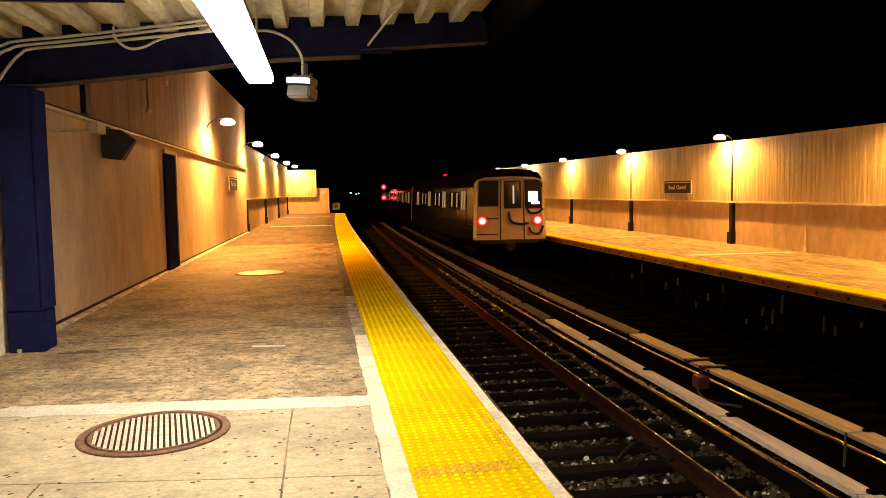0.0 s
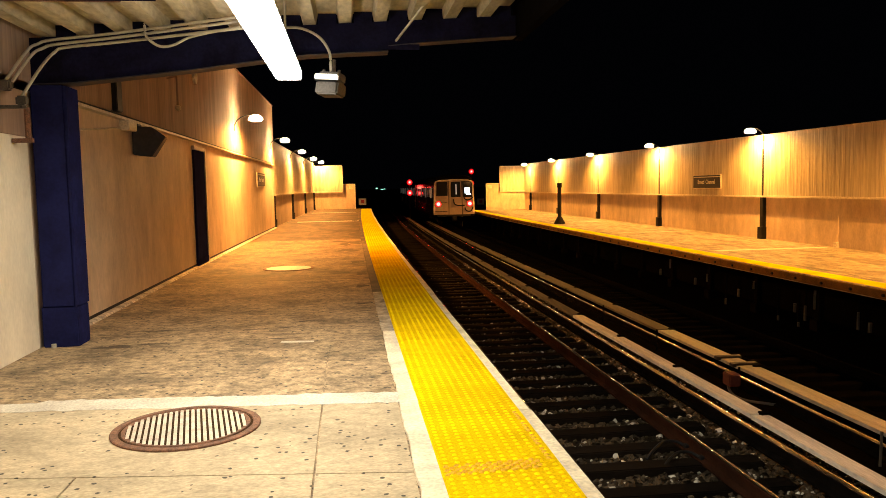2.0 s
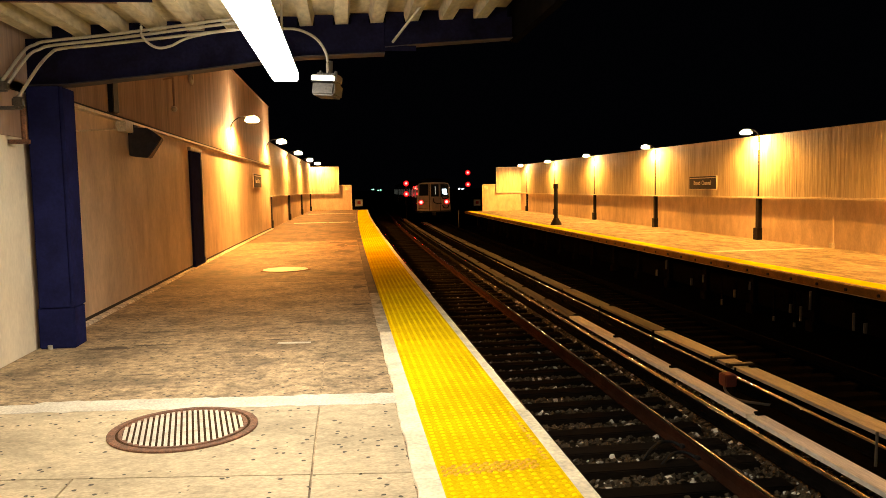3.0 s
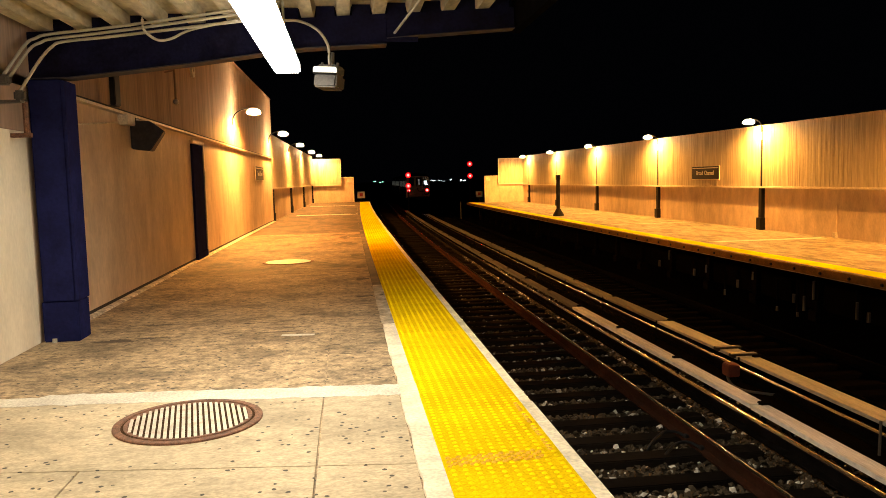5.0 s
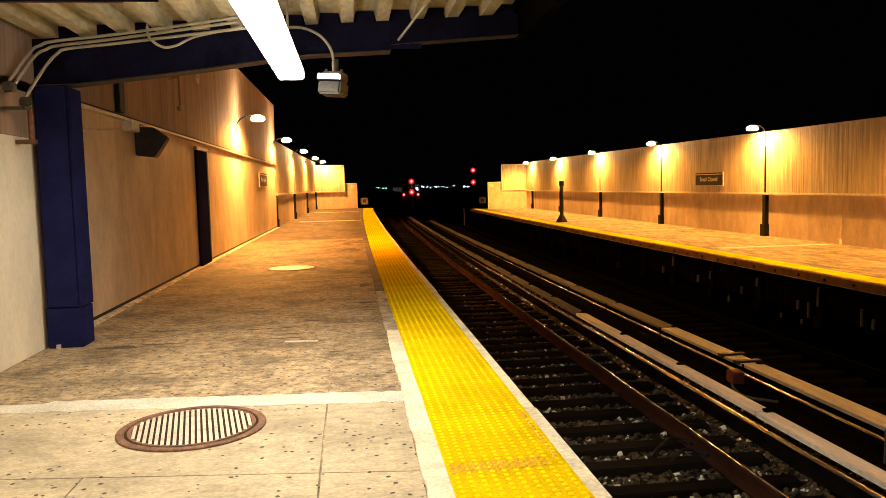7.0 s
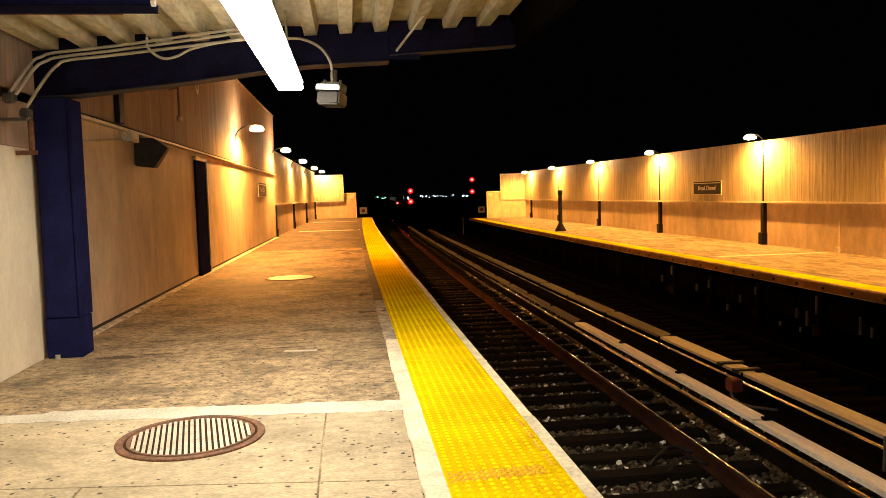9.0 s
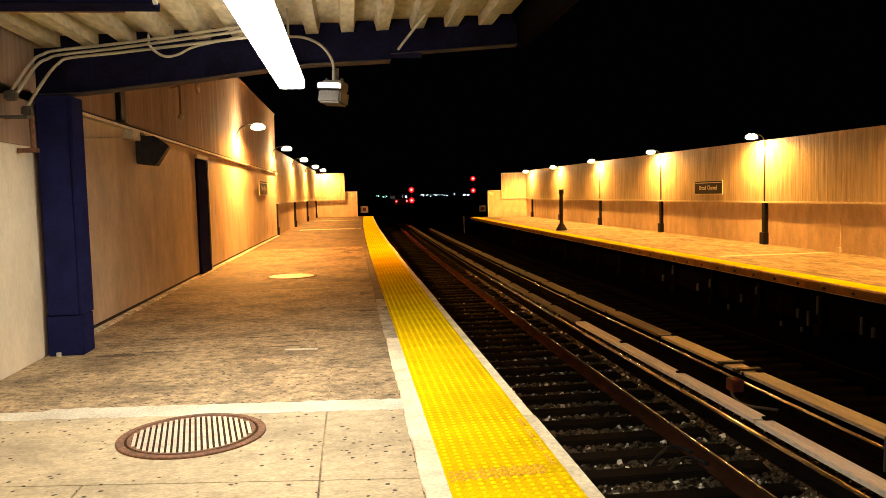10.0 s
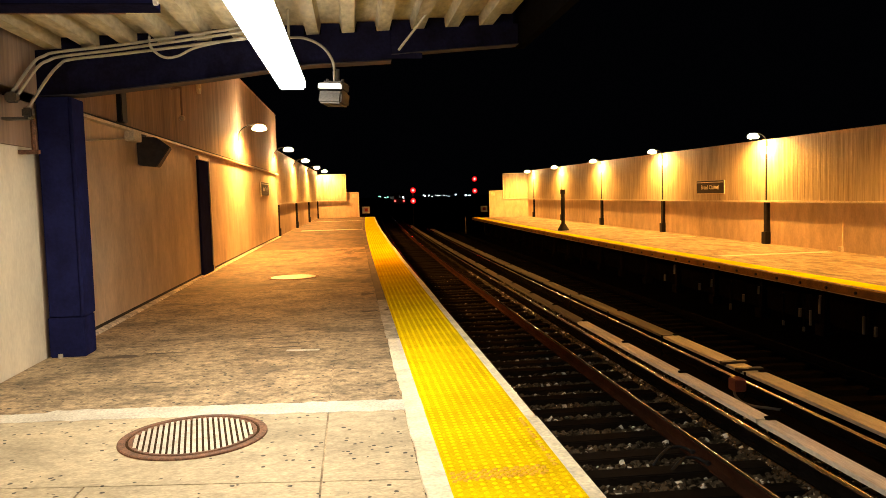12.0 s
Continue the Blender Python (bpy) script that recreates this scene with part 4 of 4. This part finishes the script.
def wall_camera():
    """The dark angular housing on the station wall."""
    t = thing("speaker_housing", "dark angular speaker housing fixed to the wall", "speaker")
    bm = bmesh.new()
    out = [(WALL_X + 0.005, 2.54), (WALL_X + 0.28, 2.53), (WALL_X + 0.49, 2.38), (WALL_X + 0.28, 2.09), (WALL_X + 0.01, 2.12)]
    a = [bm.verts.new((x, 11.95, z)) for x, z in out]
    b = [bm.verts.new((WALL_X + (x - WALL_X) * 0.9, 12.3, z)) for x, z in out]
    bm.faces.new(a)
    bm.faces.new(b[::-1])
    for i in range(5):
        j = (i + 1) % 5
        bm.faces.new((a[i], a[j], b[j], b[i]))
    bmesh.ops.bevel(bm, geom=list(bm.edges), offset=0.012, segments=2, affect="EDGES")
    part("case", bm, EDGE_BLUE, t)
    part("mount", box(WALL_X + 0.0, WALL_X + 0.08, 12.0, 12.25, 2.50, 2.59, 0.01), BLACK, t)
    u = thing("cable_box", "small pale junction box on the wall ledge", "junction box")
    part("box", box(WALL_X + 0.001, WALL_X + 0.14, 11.35, 11.75, 2.44, 2.58, 0.01), WHITE, u)
    part("stem", box(WALL_X + 0.02, WALL_X + 0.12, 10.9, 11.15, 2.66, 3.3, 0.01), BLACK, u)
    part("feed_strip", tube([(WALL_X + 0.02, 9.5, 2.30), (WALL_X + 0.02, 11.4, 2.47)], 0.014, 6), WHITE, u, "thin pale conduit")
    d = thing("wall_fitting", "small pale round fitting on the upper wall", "fitting", at=pose(WALL_X + 0.06, 16.6, 3.95, 0, 90, 0))
    part("ring", lathe_ring(0.07, 0.17, 0.0, 0.05, 20), SIGNWHITE, d)
    part("boss", cyl(0.05, 0.04, 0.07, None, 12), WHITE, d)
    v = thing("lamp_stub", "unlit lamp on a thin stem under the upper wall", "lamp")
    part("stem", cyl(0.02, 0.02, 0.55, pose(WALL_X + 0.22, 14.2, 3.05), 8), BROWN, v)
    part("head", sphere(0.055, pose(WALL_X + 0.22, 14.2, 3.04), 10), WHITE, v, smooth=True)
    part("arm", tube([(WALL_X + 0.05, 14.2, 3.55), (WALL_X + 0.22, 14.2, 3.59)], 0.018, 6), BROWN, v)


def text_mesh(text, size, material, parent, m, label=""):
    c = bpy.data.curves.new("lettering", "FONT")
    c.body, c.size, c.align_x, c.align_y, c.extrude = text, size, "CENTER", "CENTER", 0.002
    tmp = bpy.data.objects.new("lettering_curve", c)
    scene.collection.objects.link(tmp)
    dg = bpy.context.evaluated_depsgraph_get()
    me = bpy.data.meshes.new_from_object(tmp.evaluated_get(dg))
    bpy.data.objects.remove(tmp)
    me.materials.clear()
    me.materials.append(material)
    ob = new("lettering", me)
    ob.parent = parent
    ob.matrix_basis = m
    return tagged(ob, label)


def name_board(x, y, z, face, w, h, label):
    """face +1 looks towards +x."""
    t = thing("station_sign", label, "sign", "station name boards", at=pose(x + S(y), y, z, 0, 0, 90 if face > 0 else -90))
    part("plate", box(-w / 2, w / 2, -0.012, 0.012, -h / 2, h / 2, 0.004), SIGNBACK, t)
    part("frame", box(-w / 2 - 0.02, w / 2 + 0.02, 0.0, 0.03, -h / 2 - 0.03, h / 2 + 0.012, 0.006), WHITE, t, "pale sign frame")
    part("stripe", box(-w / 2 + 0.05, w / 2 - 0.05, -0.017, -0.0125, h * 0.34, h * 0.39), SIGNWHITE, t)
    text_mesh("Broad", h * 0.48, SIGNWHITE, t, pose(-0.20 * w, -0.015, -0.03 * h, 90, 0, 0), "white lettering")
    text_mesh("Channel", h * 0.48, SIGNWHITE, t, pose(0.15 * w, -0.015, -0.03 * h, 90, 0, 0), "white lettering")
    for sx in (-0.4, 0.4):
        part("stand_off", box(sx * w - 0.03, sx * w + 0.03, 0.03, 0.06, -0.05, 0.05), BLACK, t)


def platform_pole():
    t = thing("platform_pole", "short dark steel pole with a flared base", "pole", at=pose(10.84, 38.7, FAR_Z))
    part("base", lathe([(0.29, 0), (0.29, 0.05), (0.14, 0.32), (0.12, 0.36)], 20), BLACK, t)
    part("shaft", cyl(0.10, 0.10, 1.55, pose(0, 0, 0.34), 14), BLACK, t)
    part("head", cyl(0.13, 0.13, 0.24, pose(0, 0, 1.87), 16), BLACK, t)


def signal_mast(x, y, heads, ground_z, label):
    t = thing("railway_signal", label, "railway signal", "track signals", at=pose(x, y, 0))
    top = max(heads)
    part("mast", cyl(0.06, 0.05, top - ground_z + 0.3, pose(0, 0.14, ground_z), 10), BLACK, t)
    for z in heads:
        hd = part("head", box(-0.16, 0.16, -0.05, 0.12, z - 0.24, z + 0.24, 0.02), BLACK, t)
        # lens made wider than real, standing in for the lamp's red halo
        part("lens", lathe([(0.30, 0.0), (0.25, 0.035), (0.08, 0.06)], 16, pose(0, -0.055, z, 90, 0, 0)), GLOW_RED, hd, "lit red lens", True)
        part("lens_centre", lathe([(0.18, 0.0), (0.15, 0.012), (0.10, 0.02)], 14, pose(0, -0.116, z, 90, 0, 0)), GLOW_MID, hd, "middle of the lens, graded as a halo")
        part("lamp_core", lathe([(0.095, 0.0), (0.08, 0.015), (0.04, 0.022)], 14, pose(0, -0.137, z, 90, 0, 0)), GLOW_CORE, hd, "bright lamp behind the lens")


def marker_post():
    t = thing("track_marker", "thin pale post beside the far track", "post", at=pose(8.9, 60.0, -1.75))
    part("shaft", box(-0.025, 0.025, -0.025, 0.025, 0, 1.5, 0.005), CASE, t)
    part("cap", box(-0.03, 0.03, -0.03, 0.03, 1.5, 1.54, 0.005), CASE, t)


def junction_on_third_rail():
    t = thing("cable_box", "red-brown junction box with a looped feeder cable beside the third rail", "junction box")
    part("box", box(5.62, 5.80, 10.75, 10.98, -1.53, -1.34, 0.015), REDBOX, t)
    part("cable", tube(smooth_line([(5.72, 10.98, -1.50), (5.70, 10.93, -1.60), (5.70, 10.75, -1.665), (5.74, 10.45, -1.66), (5.84, 10.2, -1.63), (6.0, 10.1, -1.64)], 6), 0.02, 8), CASE, t, "grey feeder cable", True)
    part("clamp", box(5.80, 6.22, 11.0, 11.12, -1.30, -1.24, 0.008), BLACK, t)
    part("clamp", box(5.80, 6.22, 11.5, 11.62, -1.30, -1.24, 0.008), BLACK, t)


def bond_cables():
    """Two looped cables that join the running rail to the bed."""
    for k, pts in enumerate(([(3.02, 7.52, -1.33), (3.12, 7.56, -1.24), (3.27, 7.66, -1.20), (3.40, 7.66, -1.20), (3.49, 7.58, -1.24)],
                             [(3.02, 7.16, -1.33), (3.13, 7.22, -1.24), (3.27, 7.32, -1.20), (3.40, 7.32, -1.20), (3.49, 7.22, -1.24)])):
        t = thing("bond_cable", "black looped bond cable beside the running rail", "cable", "rail bond cables")
        part("cable", tube(smooth_line(pts, 6), 0.016, 8), BLACK, t, smooth=True)
        part("clamp", box(pts[-1][0] - 0.03, pts[-1][0] + 0.012, pts[-1][1] - 0.04, pts[-1][1] + 0.03, -1.265, -1.205, 0.006), BLACK, t)


def city_lights():
    rng = random.Random(11)
    for label, mat_, spans, n in (("far white street lamps along the horizon", GLOW_CITY, ((138, 205), (222, 236)), 34), ("far greenish lamps on the horizon", GLOW_GREEN, ((52, 72),), 9)):
        bm = bmesh.new()
        for k in range(n):
            a, b = spans[0] if (len(spans) == 1 or k < 22) else spans[1]
            x, z = rng.uniform(a, b), rng.uniform(-1.4, 2.4)
            r = rng.uniform(0.35, 1.15)
            box(x - r, x + r, 1500, 1501, z - r * 0.6, z + r * 0.6, 0, bm)
        tagged(part("city_lights", bm, mat_, None, label), category="city lights", kind="stuff")


# ---------------------------------------------------------------- the train
def car(first, label):
    """A subway car; its rear end at y = 0, rail heads at z = 0, running towards +y."""
    t = thing("subway_car", label, "subway car", "train cars")
    L, hw, fl = 22.6, 1.50, 1.02
    # shell, and a higher black roof that stands above the painted end
    part("body", sweep_y([(-hw, fl), (hw, fl), (hw, 3.25), (hw - 0.05, 3.40), (-hw + 0.05, 3.40), (-hw, 3.25)], 0.10, L, 40, None, False), STEEL, t)
    crown_line = [(hw - 0.03, 3.402), (hw - 0.07, 3.62), (hw - 0.22, 3.84), (hw - 0.55, 3.95), (0, 4.0)]
    part("roof", sweep_y(crown_line + [(-x, z) for x, z in reversed(crown_line[:-1])], 0.12, L, 40, None, False), PIER, t, "black roof")
    part("roof_vent", sweep_y([(-0.45, 4.0), (0.45, 4.0), (0.40, 4.06), (-0.40, 4.06)], 2.0, 8.5, 20, None, False), PIER, t)
    part("roof_vent", sweep_y([(-0.45, 4.0), (0.45, 4.0), (0.40, 4.06), (-0.40, 4.06)], 13.5, 20.0, 20, None, False), PIER, t)
    part("sill", sweep_y(rect(-hw - 0.012, hw + 0.012, fl - 0.10, fl + 0.06), 0.12, L - 0.02, 40, None, False), STEEL, t)
    for z in (1.30, 1.45, 1.60, 1.75):
        for sx in (-1, 1):
            part("corrugation", box(sx * hw - 0.012, sx * hw + 0.012, 0.4, L - 0.4, z - 0.02, z + 0.02), STEEL, t)
    # doors and windows
    y = 1.7
    for k in range(4):
        for sx in (-1, 1):
            d = part("door", box(sx * (hw + 0.004) - 0.012, sx * (hw + 0.004) + 0.012, y, y + 1.30, fl + 0.08, 3.20, 0.004), STEEL, t)
            for a in (0.14, 0.76):
                part("window", box(sx * (hw + 0.018) - 0.006, sx * (hw + 0.018) + 0.006, y + a, y + a + 0.40, 2.28, 3.10, 0.003), GLOW_DIM, d, "dimly lit door window")
            for a in ((1.75, 2.95), (3.15, 4.35)):
                if k < 3:
                    part("window", box(sx * (hw + 0.002) - 0.012, sx * (hw + 0.002) + 0.012, y + a[0], y + a[1], 2.28, 3.08, 0.004), GLASS, t, "dark side window")
                    # faintly glowing strip laid over part of the dark pane
                    part("glow_strip", box(sx * (hw + 0.017) - 0.002, sx * (hw + 0.017) + 0.002, y + a[0] + 0.38, y + a[0] + 0.72, 2.36, 3.02), GLOW_DIM, t, "dim glowing strip on the side window")
        y += 5.55
    # rear end
    bm = bmesh.new()
    sweep_y([(-hw + 0.02, fl + 0.04), (hw - 0.02, fl + 0.04), (hw, fl + 0.16), (hw, 3.15), (hw - 0.02, 3.42), (hw - 0.11, 3.56), (hw - 0.45, 3.64), (0, 3.68), (-hw + 0.45, 3.64), (-hw + 0.11, 3.56), (-hw + 0.02, 3.42), (-hw, 3.15), (-hw, fl + 0.16)], 0.0, 0.10, 5, bm, False)
    e = part("end_face", bm, FACE, t, "painted end of the car")
    for name, x0, x1, z0, z1 in (("end_window", -1.26, -0.52, 2.50, 3.46), ("door_window", -0.18, 0.44, 2.40, 3.44), ("end_window", 0.70, 1.36, 2.38, 3.48)):
        part(name, box(x0, x1, -0.018, 0.02, z0, z1, 0.01), GLASS, e, "dark glass in a rubber seal")
        for a0, a1, b0, b1 in ((x0 - 0.05, x1 + 0.05, z1, z1 + 0.05), (x0 - 0.05, x1 + 0.05, z0 - 0.05, z0), (x0 - 0.05, x0, z0, z1), (x1, x1 + 0.05, z0, z1)):
            part("window_seal", box(a0, a1, -0.03, 0.01, b0, b1, 0.008), RUBBER, e)
    part("door_frame", box(-0.40, -0.36, -0.03, 0.01, fl + 0.02, 3.55, 0.008), STEEL, e)
    part("door_frame", box(0.58, 0.62, -0.03, 0.01, fl + 0.02, 3.55, 0.008), STEEL, e)
    part("end_trim", box(-hw + 0.01, -hw + 0.13, -0.035, 0.0, fl + 0.16, 3.2, 0.01), WHITE, e, "pale corner trim")
    part("end_trim", box(hw - 0.13, hw - 0.01, -0.035, 0.0, fl + 0.16, 3.2, 0.01), WHITE, e, "pale corner trim")
    part("end_trim", tube([(-hw + 0.04, -0.02, 3.2), (-hw + 0.06, -0.02, 3.40), (-hw + 0.15, -0.02, 3.52), (-hw + 0.45, -0.02, 3.60), (0, -0.02, 3.64), (hw - 0.45, -0.02, 3.60), (hw - 0.15, -0.02, 3.52), (hw - 0.06, -0.02, 3.40), (hw - 0.04, -0.02, 3.2)], 0.045, 8), WHITE, e, "pale trim under the roof edge")
    for x in (-1.14, 1.14):
        b = part("tail_light_box", box(x - 0.24, x + 0.24, -0.05, 0.0, 1.68, 2.02, 0.02), FACE, e)
        if first:
            # tail lens rings widened to stand in for the red halo
            part("tail_light", lathe([(0.23, 0.0), (0.20, 0.02), (0.07, 0.03)], 18, pose(x, -0.05, 1.85, 90, 0, 0)), GLOW_TAIL, b, "lit red tail lamp", True)
            part("lens_centre", lathe([(0.17, 0.0), (0.15, 0.012), (0.12, 0.02)], 16, pose(x, -0.081, 1.85, 90, 0, 0)), GLOW_MID, b, "middle of the red lens, graded as a halo")
            part("lamp_core", lathe([(0.125, 0.0), (0.10, 0.015), (0.05, 0.022)], 16, pose(x, -0.102, 1.85, 90, 0, 0)), GLOW_CORE, b, "bright lamp behind the red lens")
    if first:
        part("cab_light", box(0.80, 1.20, -0.024, -0.019, 2.62, 3.05, 0.003), GLOW_CAB, e, "bright lit sign behind the cab glass")
        part("cab_light", box(0.92, 1.26, -0.024, -0.019, 2.52, 2.63, 0.003), GLOW_CAB, e)
        part("cab_light", box(0.13, 0.20, -0.024, -0.019, 2.55, 3.30, 0.002), GLOW_POLE, e, "pale pole seen through the door glass, made to glow")
    for pts in ([(-0.05, -0.06, 2.2), (0.02, -0.12, 1.85), (0.3, -0.14, 1.72), (0.75, -0.1, 1.72)], [(0.72, -0.05, 2.32), (0.85, -0.1, 2.16), (1.15, -0.1, 2.16), (1.38, -0.05, 2.32)], [(0.78, -0.05, 1.55), (0.9, -0.12, 1.32), (1.2, -0.12, 1.30), (1.38, -0.05, 1.6)]):
        part("hose", tube(smooth_line(pts, 6), 0.045, 8), RUBBER, e, "black hanging hose", True)
    for z in (1.3, 1.95):
        part("grab_iron", tube([(-1.38, -0.07, z), (-0.5, -0.07, z)], 0.018, 6), STEEL, e)
    part("coupler", box(-0.16, 0.16, -0.35, 0.3, 0.62, 0.92, 0.03), BLACK, t, "black steel coupler")
    part("anti_climber", box(-1.2, 1.2, -0.08, 0.1, fl - 0.12, fl + 0.035, 0.02), BLACK, t)
    for by in (3.4, L - 3.4):
        g = part("bogie", box(-1.05, 1.05, by - 1.5, by + 1.5, 0.42, 0.72, 0.04), PIER, t, "dark bogie under the car")
        for wy in (by - 1.05, by + 1.05):
            for sx in (-0.72, 0.72):
                part("wheel", cyl(0.43, 0.43, 0.12, pose(sx - 0.06, wy, 0.43, 0, 90, 0), 20), PIER, g)
    part("underfloor_gear", box(-1.25, 1.25, 7.2, 15.4, 0.45, 0.92, 0.05), PIER, t)
    # the sides lean in towards the roof
    for ob in t.children_recursive:
        for v in ob.data.vertices:
            v.co.x *= 1.035 - 0.055 * max(0.0, min(1.0, (v.co.z - 1.9) / 1.6))
    return t


CARS = [car(k == 0, "last car of a silver subway train with red tail lights" if k == 0 else "silver subway car with dim windows in a moving train") for k in range(3)]

ground()
running_rail(NEAR_TRACK - 0.72, RAIL_Z, "rusty running rail below the platform edge")
running_rail(NEAR_TRACK + 0.72, RAIL_Z, "rusty running rail of the near track")
running_rail(FAR_TRACK - 0.72, FAR_RAIL_Z, "running rail of the far track, blacked out as in shade", FAR_BED)
running_rail(FAR_TRACK + 0.72, FAR_RAIL_Z, "running rail beside the far platform, blacked out as in shade", FAR_BED)
third_rail(4.21, -1.06, 4.150, 4.335, -0.90, "third rail of the near track under wooden cover boards", 2.16, -5.46, False, COVER)
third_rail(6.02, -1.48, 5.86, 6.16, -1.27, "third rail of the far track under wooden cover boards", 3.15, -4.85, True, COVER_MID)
near_platform()
station_wall()
windscreen_near()
end_barrier(-2.62, -0.40, 0.58, NEAR_END + 2.0, 0.0, 1.96, 1.35, 3.40, "end_barrier_near")
far_platform()
platform_pipes()
windscreen_far()
end_barrier(14.9, 12.72, 11.55, FAR_END, FAR_Z, 1.80, 1.10, 3.24, "end_barrier_far")
canopy()
conduits()
tube_light(4.2, 7.9, -0.54, 2.69)
tube_light(-1.2, 2.5, -0.54, 2.69)
tube_light(-7.0, -3.3, -0.54, 2.69)
for k, (x, y, z) in enumerate(((-2.51, 22.1, 3.57), (-2.51, 31.3, 3.535), (-2.50, 40.7, 3.535), (-2.47, 50.1, 3.535), (-2.52, 60.0, 3.645))):
    wall_lamp(x, y, z, WALL_X + 0.05, "glowing sodium lamp on an arm above the station wall", GLOW_STRONG if k == 0 else GLOW_WEAK)
for k in range(-2, 5):
    wall_lamp(13.70, 25.05 + BAY * k, FAR_Z + 3.72, FAR_WALL, "glowing sodium lamp on an arm above the far wind screen", GLOW_SODIUM)
floodlight()
wall_camera()
name_board(WALL_X + 0.06, 27.9, 1.94, 1, 2.3, 0.46, "black station name board on the cream wall")
name_board(FAR_WALL - 0.14, 29.05, 1.57, -1, 2.3, 0.50, "black station name board on the far wind screen")
platform_pole()
point_light("signal_light", (6.4, 79.6, 1.6), 28, (1.0, 0.05, 0.03), 0.1)
signal_mast(6.4, 80, (2.13, 1.02), -2.0, "railway signal with two lit red lenses between the tracks")
signal_mast(13.72, 85, (3.24, 1.92), -2.0, "railway signal with two lit red lenses beside the far track")
marker_post()
junction_on_third_rail()
bond_cables()
end_sign(1.14, 62, 0.52, -2.0)
end_sign(11.61, 67, 0.23, -2.0)
city_lights()
manhole(pose(-1.09, 5.15, 0.001, 0, 0, 11), 0.475, 21, "round rusty manhole grate with worn pale bars")
second_manhole()
tactile_strip("tactile_strip_near", 0.47, 1.138, 0.004, -9.4, 59.6, "bright yellow tactile warning strip with raised domes")
ties()
ballast_stones()


# ---------------------------------------------------------------- what moves
LINE = ((-30, 0.05), (31, 0.12), (44, 0.09), (57, 0.25), (70, 0.55), (98, 1.47), (126, 2.40), (157, 3.42), (204, 5.08), (300, 8.6))


def train_x(y):
    """Sideways place of the far track's line, where the train runs."""
    for (a, u), (b, v) in zip(LINE, LINE[1:]):
        if y <= b:
            return FAR_TRACK + u + (v - u) * (y - a) / (b - a)
    return FAR_TRACK + LINE[-1][1]


def train_pose(d):
    turn = math.atan2(train_x(d + 19) - train_x(d + 3), 16)
    return pose(train_x(d), d, FAR_RAIL_Z, 0, 0, -math.degrees(turn))


def motions():
    """The train leaves along the far track, slowly gaining speed."""
    rows = ((0.0, 31.1), (0.5, 37.2), (1.0, 43.5), (1.5, 50.1), (2.0, 56.9), (2.5, 63.7), (3.0, 70.5), (4.0, 84.3), (5.0, 98.3),
            (6.0, 112.3), (7.0, 126.6), (8.0, 141.6), (9.0, 157.0), (10.0, 172.6), (11.0, 188.4), (12.0, 204.4))
    for k, c in enumerate(CARS):
        walk(c, [(t, train_pose(d + k * 22.9)) for t, d in rows])


motions()
